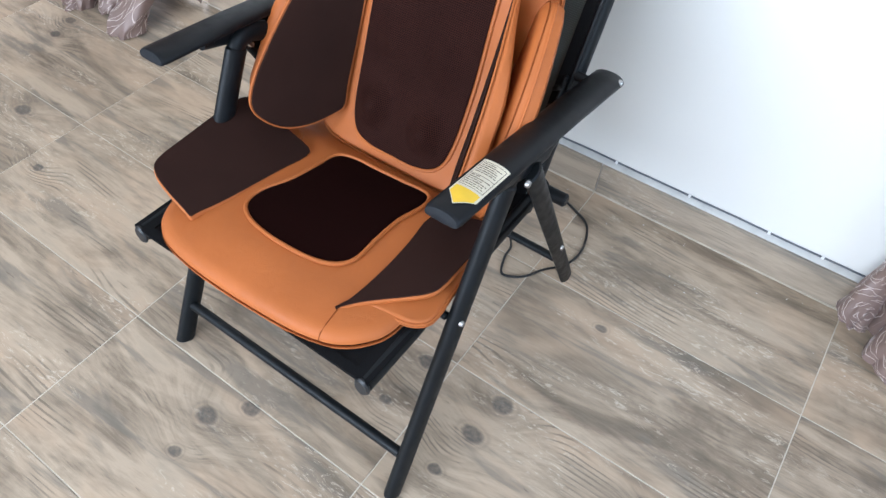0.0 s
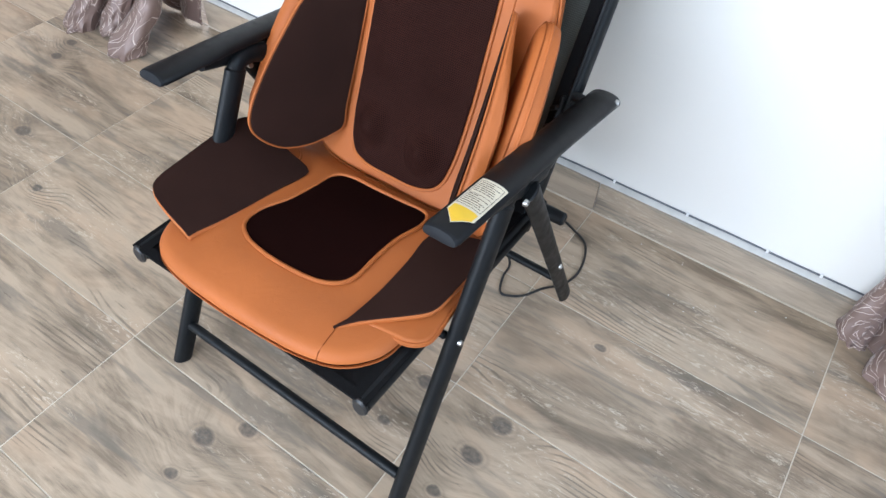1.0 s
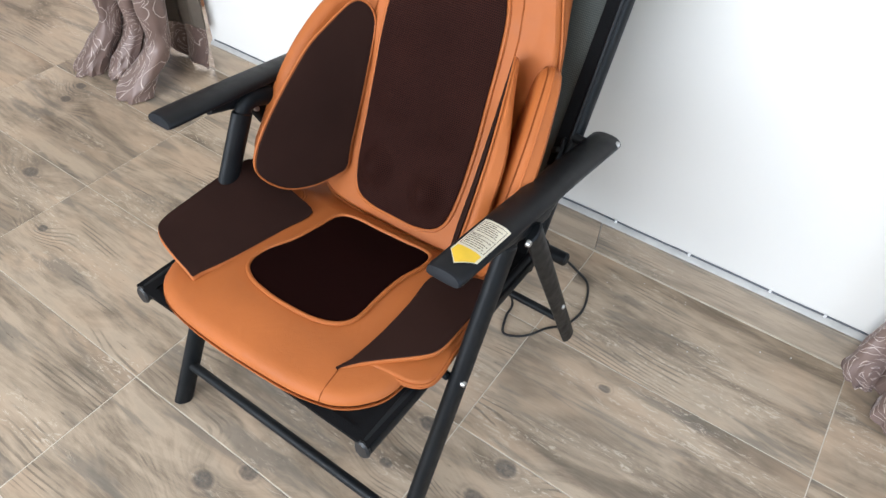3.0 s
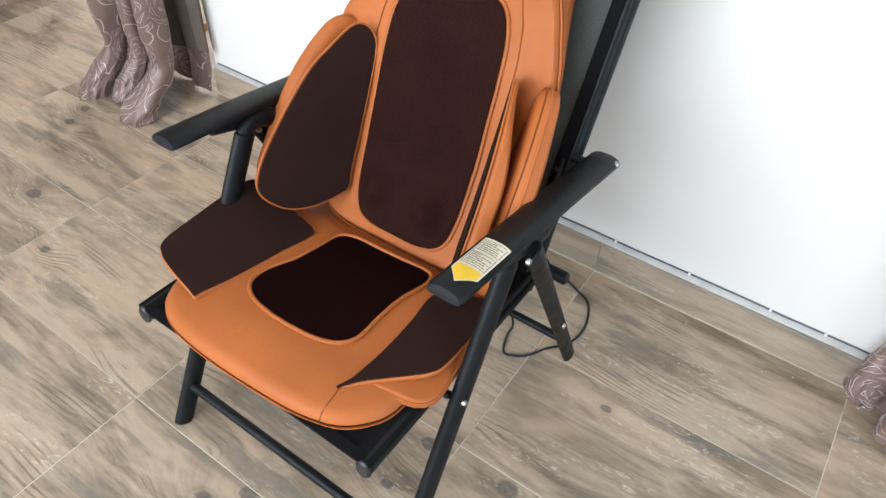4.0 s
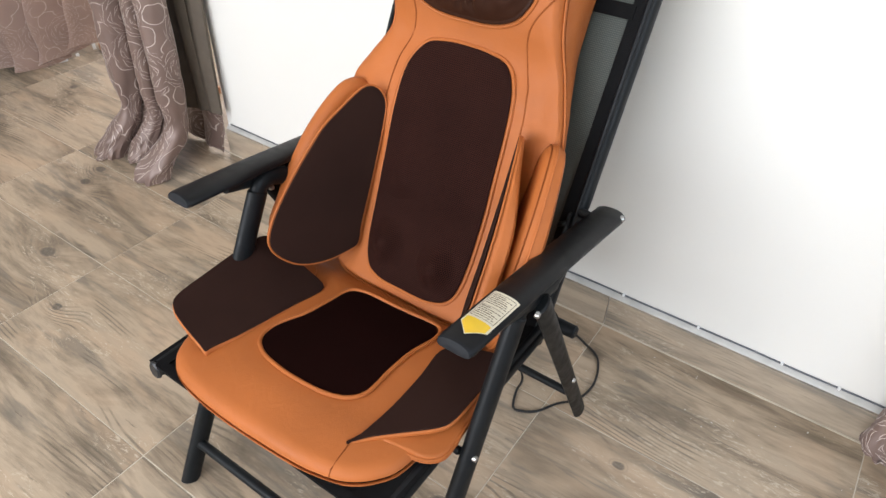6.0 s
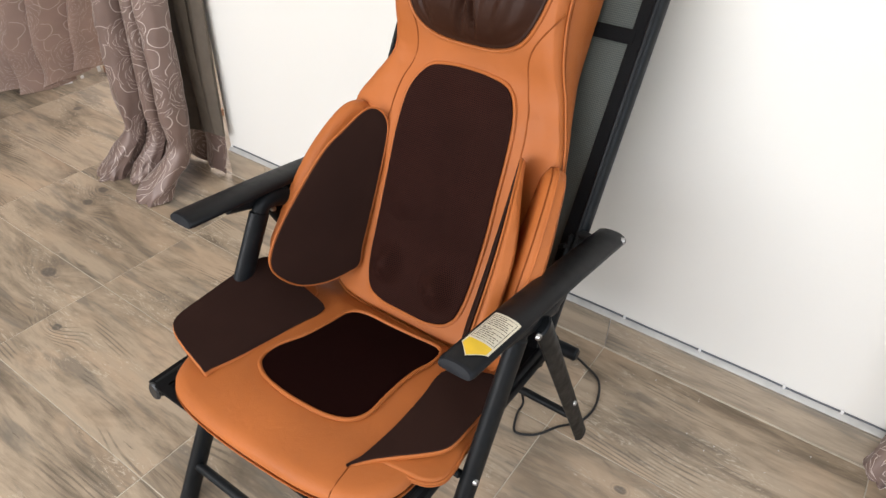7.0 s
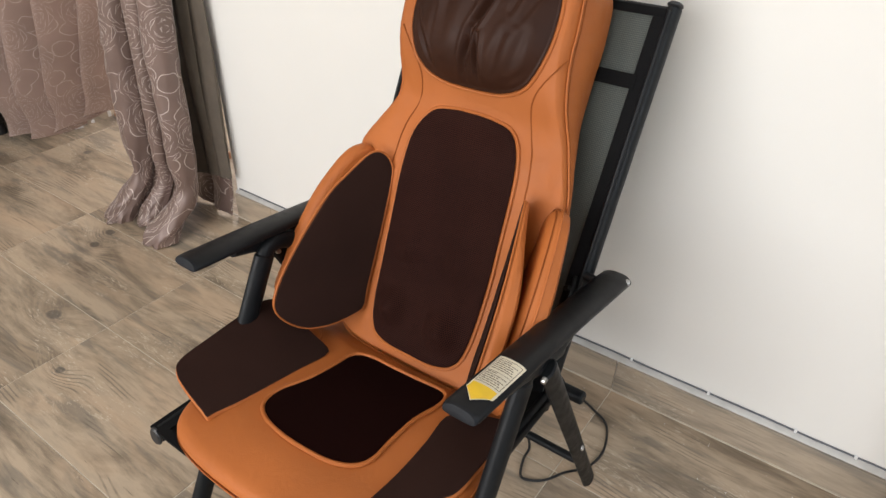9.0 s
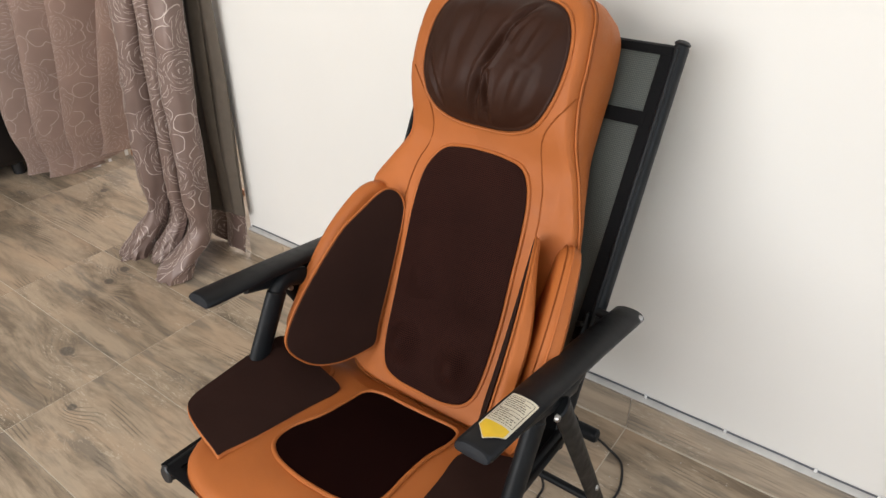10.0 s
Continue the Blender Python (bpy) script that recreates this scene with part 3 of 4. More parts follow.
def sheet(corner, eu, ev, nu, nv, sag=0.0, thick=0.002):
    """A taut cloth panel with thickness and a slight sag."""
    bm = bmesh.new()
    nrm = eu.cross(ev).normalized()
    rows = []
    for lay in (0, 1):
        rows.append([[bm.verts.new(corner + eu * (i / nu) + ev * (j / nv) - nrm * (sag * math.sin(math.pi * i / nu) * math.sin(math.pi * j / nv) + thick * lay)) for i in range(nu + 1)] for j in range(nv + 1)])
    for lay in (0, 1):
        R = rows[lay]
        for j in range(nv):
            for i in range(nu):
                bm.faces.new((R[j][i], R[j][i + 1], R[j + 1][i + 1], R[j + 1][i]))
    rim = [(0, i) for i in range(nu)] + [(j, nu) for j in range(nv)] + [(nv, i) for i in range(nu, 0, -1)] + [(j, 0) for j in range(nv, 0, -1)]
    for k, (j, i) in enumerate(rim):
        j2, i2 = rim[(k + 1) % len(rim)]
        bm.faces.new((rows[0][j][i], rows[0][j2][i2], rows[1][j2][i2], rows[1][j][i]))
    return bm


part("back_mesh", sheet(on_back(-0.236, -0.05, 0.004), Vector((0.461, 0, 0)), VB * 0.676, 12, 16, 0.006), NET, chair, "grey-green mesh cloth")
for side in (-1, 1):
    c = on_back((0.213 if side > 0 else -0.225) - 0.010, -0.05, 0.0075)
    part("back_hem", sheet(c, Vector((0.020, 0, 0)), VB * 0.680, 3, 16, 0.0, 0.005), HEM, chair, "black webbing hem")
part("back_strap", sheet(on_back(-0.210, 0.503, 0.009), Vector((0.420, 0, 0)), VB * 0.023, 10, 2, 0.0, 0.003), HEM, chair, "black webbing strap")
part("top_hem", sheet(on_back(-0.22, 0.618, 0.0085), Vector((0.44, 0, 0)), VB * 0.013, 10, 1, 0.0, 0.004), HEM, chair)
part("seat_mesh", sheet(Vector((XC - 0.226, -0.864, 0.362)), Vector((0.452, 0, 0)), Vector((0, 0.495, -0.016)), 12, 12, 0.014), HEM, chair, "black mesh seat cloth")
for side in (-1, 1):
    part("seat_hem", sheet(Vector((XC + side * 0.227 - 0.015, -0.867, 0.365)), Vector((0.03, 0, 0)), Vector((0, 0.5, -0.016)), 2, 8, 0.0, 0.004), HEM, chair)
part("front_hem", sheet(Vector((XC - 0.228, -0.868, 0.3645)), Vector((0.456, 0, 0)), Vector((0, 0.016, 0)), 10, 1, 0.0, 0.006), HEM, chair)


def on_arm(t, x):
    """A place on the top of the right arm, t metres from its front end and x to its right."""
    y = 0.0126 * (1 - abs(x / 0.0268) ** 2.6) ** 0.5 + 0.0012
    t -= 0.011
    return ARM_A + ARM_D * t + Vector((x, 0, 0)) + ARM_UP * y + Vector((0, 0, 0.004 * math.sin(math.pi * t / 0.475)))


def arm_decal(name, t0, t1, x0, x1, mat, parent, lift, label="", point=0.0):
    """A thin printed patch bent over the arm; point: how far its front end runs to a tip."""
    bm = bmesh.new()
    nt, nx = 8, 8
    top = []
    for lay in (0, 1):
        g = []
        for i in range(nt + 1):
            row = []
            for j in range(nx + 1):
                x = x0 + (x1 - x0) * j / nx
                mid = 1 - abs(2 * j / nx - 1)
                t = t0 - point * mid + (t1 - t0 + point * mid) * i / nt
                row.append(bm.verts.new(on_arm(t, x) + ARM_UP * (lift - 0.0003 * lay)))
            g.append(row)
        top.append(g)
    for g in top:
        for i in range(nt):
            for j in range(nx):
                bm.faces.new((g[i][j], g[i][j + 1], g[i + 1][j + 1], g[i + 1][j]))
    return part(name, bm, mat, parent, label)


sticker = arm_decal("sticker", 0.046, 0.125, -0.017, 0.0225, PAPER, arm_r, 0.0004, "cream instruction sticker with yellow arrow tip", 0.022)
arm_decal("yellow_tip", 0.044, 0.058, -0.0145, 0.020, YELLOW, sticker, 0.0008, "yellow printed tip", 0.018)
strokes = random.Random(21)
for k in range(12):
    t = 0.0665 + 0.0040 * k + (0.005 if k > 5 else 0)
    x, end = -0.0125, 0.0175 - (0.0, 0.003, 0.0, 0.010, 0.0, 0.014, 0.0, 0.002, 0.0, 0.006, 0.0, 0.012)[k]
    while x < end - 0.002:
        wide = min(strokes.uniform(0.002, 0.0065), end - x)
        arm_decal("print_line", t, t + strokes.uniform(0.0010, 0.0015), x, x + wide, INK, sticker, 0.0008)
        x += wide + strokes.uniform(0.0007, 0.0014)
for x in (-0.0150, 0.0196):
    arm_decal("print_rule", 0.0625, 0.1195, x, x + 0.0006, INK, sticker, 0.0008)
for t in (0.0625, 0.0895, 0.1195):
    arm_decal("print_rule", t, t + 0.0005, -0.0145, 0.0200, INK, sticker, 0.0008)

# ---- the massage cushion ----
cushion = thing("massage_cushion", (XC, -0.6, 0.38), "tan leather massage cushion with dark brown panels, lying on the chair", "cushion")


def seat_warp(u, v, h):
    soft = 0.004 * math.sin(9 * u + 2) * math.sin(14 * v) + 0.006 * math.exp(-((u / 0.13) ** 2) - ((v + 0.80) / 0.05) ** 2)
    drop = -0.010 * step(v, -0.66, -0.46) - 0.020 * step(v, -0.545, -0.505)
    return Vector((XC + u, v, 0.357 + drop + 0.031 * h + (soft if h > 0.6 else 0)))


SEAT = outline([(-0.02, -0.874), (0.086, -0.868), (0.14, -0.858), (0.172, -0.845), (0.200, -0.820), (0.219, -0.782), (0.222, -0.70), (0.222, -0.60), (0.21, -0.50), (0.14, -0.455),
                (0, -0.45), (-0.14, -0.455), (-0.22, -0.50), (-0.232, -0.60), (-0.233, -0.70), (-0.227, -0.785), (-0.212, -0.828), (-0.190, -0.852), (-0.155, -0.866), (-0.10, -0.873)], 6)
seat = part("seat_pad", pad(SEAT, seat_warp, 0.022, 10, 0.0, (0, -0.66)), TAN, cushion, "tan leather seat pad")
part("piping", bead(inset(SEAT, 0.001), lambda u, v, h: seat_warp(u, v, h), 0.22, 0.0022), TAN, seat)
part("piping_seam", bead(inset(SEAT, -0.0005), lambda u, v, h: seat_warp(u, v, h), 0.31, 0.0009), SEAM, seat)
line = [(0.139, -0.800), (0.141, -0.818), (0.143, -0.836), (0.144, -0.850), (0.145, -0.8575)]
part("front_seam", tube([seat_warp(u, v, h) for (u, v), h in zip(line, (1.01, 1.0, 0.99, 0.86, 0.55))], 0.0011, 6), SEAM, seat)

PANEL = outline([(0.0, -0.769), (0.05, -0.763), (0.084, -0.748), (0.100, -0.722), (0.100, -0.675), (0.103, -0.62), (0.114, -0.572), (0.104, -0.545), (0.05, -0.546),
                 (0.0, -0.548), (-0.05, -0.550), (-0.077, -0.565), (-0.083, -0.605), (-0.091, -0.655), (-0.110, -0.705), (-0.107, -0.740), (-0.080, -0.760), (-0.04, -0.768)], 5)
part("seat_panel", pad(PANEL, lambda u, v, h: seat_warp(u, v, 1.0 + 0.14 * h), 0.006, 6, 0.5), DARK, seat, "very dark brown knit panel")
part("panel_piping", bead(inset(PANEL, -0.003), lambda u, v, h: seat_warp(u, v, h), 1.10, 0.0036), TAN, seat)


def flap(side):
    """A thigh flap: tan backing and a dark knit top, raised at its outer edge; the far one lies flatter."""
    rise = 0.010 if side > 0 else 0.046
    def warp(u, v, h):
        s = max(0.0, (abs(u) - 0.118) / 0.142)
        return Vector((XC + u, v, 0.3775 + (rise + 0.012) * min(s, 1.2) ** 1.1 - 0.004 * step(v, -0.7, -0.56) + 0.010 * h + 0.003 * math.sin(20 * v) * s))
    if side > 0:
        half = [(0.137, -0.811), (0.160, -0.785), (0.186, -0.762), (0.215, -0.738), (0.236, -0.718), (0.245, -0.698), (0.247, -0.66), (0.247, -0.59), (0.24, -0.556), (0.21, -0.552), (0.17, -0.566), (0.140, -0.588), (0.146, -0.65), (0.148, -0.72), (0.1425, -0.785)]
    else:
        half = [(0.151, -0.819), (0.166, -0.818), (0.205, -0.814), (0.235, -0.806), (0.252, -0.785), (0.258, -0.72), (0.260, -0.64), (0.256, -0.592), (0.23, -0.575), (0.17, -0.578), (0.116, -0.584), (0.122, -0.65), (0.137, -0.75), (0.148, -0.802)]
    poly = outline([(side * u, v) for u, v in half], 4)
    back = part("thigh_flap", pad(poly, warp, 0.004, 5), TAN, cushion, "tan leather thigh flap")
    part("flap_cover", pad(inset(poly, 0.0016), lambda u, v, h: warp(u, v, 1.0 + 0.30 * h), 0.0016, 6, 0.3), BROWN, back, "dark brown knit cover")
    # the thinner stitched leaf below it
    def low(u, v, h):
        s = max(0.0, (abs(u) - 0.15) / 0.12)
        puff = 0.004 * math.sin(math.pi * min(max((abs(u) - 0.15) / 0.11, 0), 1)) if h > 0.7 else 0.0
        return Vector((XC + u, v, 0.377 - 0.009 * s + 0.011 * h + puff))
    shape = [(0.145, -0.786), (0.172, -0.776), (0.208, -0.768), (0.236, -0.760), (0.254, -0.742), (0.256, -0.715), (0.250, -0.66), (0.246, -0.57), (0.20, -0.55), (0.15, -0.58)]
    poly2 = outline([(side * u, v) for u, v in shape], 5)
    bol = part("side_bolster", pad(poly2, low, 0.006, 5), TAN, cushion, "tan leather side bolster")
    part("piping", bead(inset(poly2, -0.0005), low, 0.70, 0.0022), TAN, bol)
    part("piping", bead(inset(poly2, -0.0005), low, 0.25, 0.0022), TAN, bol)
    part("piping_seam", bead(inset(poly2, -0.001), low, 0.47, 0.0008), SEAM, bol)


flap(-1)
flap(1)


def front_at(v):
    """How far the cushion's front stands before the chair's mesh."""
    return 0.091 + 0.022 * step(v, 0.05, 0.36) + 0.040 * step(v, 0.36, 0.52) - 0.022 * step(v, 0.60, 0.69) + 0.020 * (1 - step(v, -0.07, -0.005))


def back_warp(u, v, h):
    hollow = -0.010 * math.exp(-((v - 0.40) / 0.035) ** 2) * (1 - (u / 0.3) ** 2)
    ripple = 0.0025 * math.sin(31 * v + 9 * u) * step(abs(u), 0.09, 0.16)
    ripple += (0.0055 * noise.noise(Vector((u * 16, v * 11, 7))) + 0.0016 * noise.noise(Vector((u * 60 + v * 40, v * 45 - u * 30, 2)))) * step(abs(u), 0.1, 0.14)
    w = 0.012 + h * (front_at(v) - 0.012) + (hollow + ripple if h > 0.6 else 0)
    return on_back(u * (1 + (0.07 * step(v, 0.42, 0.55) - 0.15 * (1 - step(v, 0.3, 0.5))) * (1 - min(h, 1))), v, w)


BACK = outline([(0, -0.062), (0.11, -0.060), (0.165, -0.045), (0.192, 0.0), (0.210, 0.12), (0.216, 0.21), (0.211, 0.27), (0.199, 0.33), (0.181, 0.38), (0.164, 0.43), (0.151, 0.50), (0.147, 0.57), (0.139, 0.625), (0.112, 0.662), (0.06, 0.674),
                (-0.015, 0.677), (-0.09, 0.674), (-0.143, 0.662), (-0.168, 0.625), (-0.173, 0.57), (-0.168, 0.50), (-0.164, 0.43), (-0.172, 0.39), (-0.198, 0.345), (-0.222, 0.30), (-0.222, 0.25), (-0.205, 0.19), (-0.198, 0.12), (-0.185, 0.0), (-0.165, -0.045), (-0.11, -0.060)], 6)
back = part("back_pad", pad(BACK, back_warp, 0.017, 14, 0.0, (0, 0.25)), TAN, cushion, "tan leather back and head rest")
part("edge_piping", bead(inset(BACK, 0.0035), back_warp, 0.88, 0.0018), TAN, back)
part("edge_seam", bead(inset(BACK, 0.0018), back_warp, 0.845, 0.0008), SEAM, back)
for side in (-1, 1):
    run = spline([(side * u, v, 0) for u, v in ((0.150, 0.508), (0.128, 0.478), (0.110, 0.450), (0.105, 0.425), (0.111, 0.392), (0.123, 0.358), (0.130, 0.31), (0.133, 0.25))], 6)
    part("shoulder_seam", bead([(p.x, p.y) for p in run], back_warp, 0.998, 0.0014, False, 6), SEAM, back)

AIR = outline(mirrored([(0, -0.034), (0.055, -0.032), (0.09, -0.016), (0.104, 0.03), (0.108, 0.12), (0.109, 0.20), (0.108, 0.28), (0.101, 0.345), (0.078, 0.385), (0.04, 0.396), (0, 0.398)]), 6)


def air_warp(u, v, h):
    knobs = sum(deep * math.exp(-(((u - a) / 0.026) ** 2 + ((v - b) / 0.030) ** 2)) for a, b, deep in ((-0.060, 0.034, 0.029), (0.052, 0.028, 0.029), (-0.05, 0.15, 0.012), (0.05, 0.15, 0.010)))
    knobs += 0.0022 * noise.noise(Vector((u * 20, v * 14, 4)))
    return back_warp(u, v, 1.0) + NB * (0.002 + 0.004 * h + (knobs if h > 0.9 else 0))


part("mesh_panel", pad(AIR, air_warp, 0.006, 26), MESH, back, "dark brown air mesh panel")
part("panel_piping", bead(inset(AIR, -0.003), lambda u, v, h: back_warp(u, v, 1.0) + NB * 0.001, 1.0, 0.0034), TAN, back)

HEAD = [p + Vector((-0.007, 0)) for p in outline(mirrored([(0, 0.436), (0.06, 0.440), (0.10, 0.460), (0.122, 0.505), (0.127, 0.56), (0.120, 0.602), (0.096, 0.632), (0.05, 0.645), (0, 0.648)]), 18)]


CREASES = [((0.060, 0.640), (0.022, 0.585), 0.0042, 0.0075), ((0.022, 0.585), (-0.006, 0.52), 0.0045, 0.0090), ((-0.006, 0.52), (-0.016, 0.448), 0.0042, 0.0095), ((0.004, 0.515), (0.010, 0.446), 0.0036, 0.0085),
           ((-0.124, 0.535), (-0.078, 0.456), 0.0036, 0.0080), ((-0.006, 0.50), (-0.003, 0.455), 0.003, 0.006), ((-0.020, 0.462), (0.014, 0.447), 0.003, 0.004), ((0.070, 0.602), (0.056, 0.555), 0.0045, 0.004),
           ((0.096, 0.600), (0.072, 0.54), 0.005, 0.0045), ((0.046, 0.605), (0.034, 0.572), 0.004, 0.0035), ((0.052, 0.52), (0.036, 0.462), 0.006, 0.004), ((-0.050, 0.60), (-0.066, 0.50), 0.010, 0.007),
           ((-0.080, 0.56), (-0.078, 0.485), 0.006, 0.004), ((-0.034, 0.62), (-0.045, 0.56), 0.006, 0.004), ((0.085, 0.53), (0.07, 0.47), 0.006, 0.004), ((0.10, 0.48), (0.06, 0.452), 0.004, 0.004)]


def head_warp(u, v, h):
    lift = 0.0
    if h > 1.001:
        lobes = 0.009 * (math.exp(-((u - 0.06) / 0.05) ** 2) + math.exp(-((u + 0.06) / 0.05) ** 2)) * math.sin(math.pi * min(max((v - 0.43) / 0.22, 0), 1))
        fold, ridge, p = 0.0, 0.0, Vector((u, v))
        for k, (a, b, wide, deep) in enumerate(CREASES):
            deep *= 1.0 if k < 6 else 0.6
            a, b = Vector(a), Vector(b)
            t = min(max((p - a).dot(b - a) / (b - a).length_squared, 0), 1)
            d = (p - a - (b - a) * t).length / (1.25 * wide)
            deep *= 0.35 + 0.65 * math.sin(math.pi * (0.12 + 0.76 * t))
            fold, ridge = max(fold, 1.3 * deep * math.exp(-d * d)), max(ridge, 0.4 * deep * math.exp(-((d - 2.0) / 0.9) ** 2))
        fold += -ridge + 0.0008 * noise.noise(Vector((u * 60 - v * 20, v * 12, 3)))
        lift = (0.016 + lobes - fold) * (1 - (1 - min(1, (h - 1) / 0.6)) ** 2.6)
    return back_warp(u, v, 1.0) + NB * (0.002 + 0.003 * min(h, 1) + lift)


part("head_cover", pad(HEAD, head_warp, 0.004, 64, 0.6, (0.03, 0.555)), SATIN, back, "wrinkled dark brown stretch cloth")
part("panel_piping", bead(inset(HEAD, -0.003), lambda u, v, h: back_warp(u, v, 1.0) + NB * 0.001, 1.0, 0.003), TAN, back)


def wing(side):
    """A side wing that flares forward from beside the mesh, and the stuffed leaf behind it."""
    def leaf(hu, hw, beta, thick, curl, lean=0.0, bow=0.0, tip=0.3):
        b = radians(beta)
        d = Vector((side * math.cos(b), 0, 0)) + NB * math.sin(b)
        face = Vector((-side * math.sin(b), 0, 0)) + NB * math.cos(b)
        base = B0 + Vector((side * hu, 0, 0)) + NB * hw
        return lambda s, v, h: base + Vector((side * (lean * (v - 0.28) + bow * math.sin(math.pi * v / 0.29)), 0, 0)) + d * s + VB * v + face * (thick * (tip + (1 - tip) * (1 - step(v, 0.14, 0.30))) * (h - 1) + curl * s * s)
    shape = [(0.0, 0.01), (0.003, 0.05), (0.005, 0.14), (0.010, 0.24), (0.018, 0.276), (0.040, 0.294), (0.066, 0.288), (0.098, 0.245), (0.126, 0.198), (0.160, 0.096), (0.174, 0.02), (0.162, -0.020), (0.112, -0.042), (0.060, -0.034), (0.015, -0.008)]
    warp = leaf(0.126 if side > 0 else 0.119, 0.099, 63.5 if side > 0 else 63.0, 0.030 if side > 0 else 0.015, 0.12, 0.0, 0.004 if side > 0 else 0.0)
    poly = outline(shape, 5)
    w = part("wing", pad(poly, warp, 0.011 if side > 0 else 0.006, 6), TAN, cushion, "tan leather side wing")
    part("wing_cover", pad(inset(poly, 0.0028), lambda s, v, h: warp(s, v, 1.0 + 0.13 * h), 0.006, 6, 0.3), BROWN, w, "dark brown knit cover")
    part("piping", bead(inset(poly, 0.0008), warp, 0.93, 0.0016), TAN, w)
    shape2 = [(0.0, 0.0), (0.0, 0.15), (0.004, 0.26), (0.04, 0.296), (0.08, 0.282), (0.115, 0.215), (0.136, 0.14), (0.148, 0.06), (0.15, 0.0), (0.10, -0.03), (0.04, -0.03)]
    warp2 = leaf(0.160 if side > 0 else 0.150, 0.086, 59.0, 0.044, 0.1, 0.06 if side > 0 else 0.0, 0.0, 0.8)
    poly2 = outline(shape2, 6)
    w2 = part("rear_wing", pad(poly2, warp2, 0.019, 6), TAN, cushion, "tan leather stuffed rear wing")
    if side > 0:
        part("piping", bead(inset(poly2, 0.0005), warp2, 0.5, 0.0018), TAN, w2)
        part("piping", bead(inset(poly2, 0.002), warp2, 0.78, 0.0012), SEAM, w2)


wing(-1)
wing(1)

cord = thing("power_cord", (0, -0.25, 0), "thin black power cord lying on the floor under the chair", "cord")
run = spline([(-0.09, -0.36, 0.30), (-0.082, -0.30, 0.12), (-0.073, -0.265, 0.012), (-0.068, -0.30, 0.004), (-0.050, -0.342, 0.004), (-0.025, -0.338, 0.004), (-0.001, -0.318, 0.004), (0.022, -0.278, 0.004), (0.055, -0.236, 0.004), (0.064, -0.175, 0.004), (0.040, -0.106, 0.004), (-0.003, -0.079, 0.004), (-0.069, -0.058, 0.004), (-0.2, -0.05, 0.004), (-0.4, -0.06, 0.004)], 8)
part("flex", tube(run, 0.0028, 8), RUBBER, cord)


# ---- curtains ----
def curtain(name, left, right, top, depth, folds, waist, kick, mat, label, seed, thick=0.0016, low=0.006, rise=0.0, sharp=1.5):
    """Pleated cloth between two lines given at the floor and at the top: (x, y). kick: how the last hand's width runs out over the floor."""
    rnd = random.Random(seed)
    ph = [rnd.uniform(-0.4, 0.4) for _ in range(40)]
    amp = [rnd.uniform(0.75, 1.2) for _ in range(40)]
    nu, nv = folds * 18, 54
    bm = bmesh.new()
    uv = bm.loops.layers.uv.new("uv")
    wide = (Vector(right[1]) - Vector(left[1])).length / folds
    cloth = math.hypot(wide, 3.6 * depth)
    flat, grid = {}, []
    for j in range(nv + 1):
        f = (j / nv) ** 1.6
        z = low + (top - low) * f
        row = []
        for i in range(nu + 1):
            s = i / nu
            k = s * folds
            a, c = Vector(left[0]).lerp(Vector(left[1]), min(1, z / 0.95)), Vector(right[0]).lerp(Vector(right[1]), min(1, z / 0.95))
            p = a.lerp(c, s)
            n0 = int(k)
            e = k + 0.10 * ph[n0 % 40] * math.sin(z * 3 + n0)
            w = 2 * abs(math.sin(math.pi * e)) ** sharp - 1
            side = math.cos(math.pi * e) * math.copysign(1, math.sin(math.pi * e))
            d = depth * amp[n0 % 40] * (1 - 0.25 * math.exp(-((z - waist) / 0.09) ** 2))
            out = kick * (1 - step(z, 0.0, waist)) * (0.85, 0.7, 1.2, 1.0)[min(n0, 3)]
            x = p.x - 0.022 * side * (1 - abs(w)) - 0.2 * out
            y = p.y - d * w - out + 0.006 * math.sin(7 * z + 5 * s + seed)
            vert = bm.verts.new((x, y, z + (0.012 * math.sin(9 * s + seed) * (1 - step(z, 0, 0.05)) if j else 0.006 * (1 + math.sin(11 * s)))))
            vert.co.z += rise * (step(s, 0.4, 1.0) if rise > 0 else step(s, 0.05, 0.45) - 1) * (1 - f)
            flat[vert] = (s * folds * cloth, z * 1.02)
            row.append(vert)
        grid.append(row)
    for j in range(nv):
        for i in range(nu):
            face = bm.faces.new((grid[j][i], grid[j][i + 1], grid[j + 1][i + 1], grid[j + 1][i]))
            for loop in face.loops:
                loop[uv].uv = flat[loop.vert]
    ob = part(name, bm, mat)
    m = ob.modifiers.new("thickness", "SOLIDIFY")
    m.thickness = thick
    return tagged(ob, label, "curtain", "curtains at the openings")


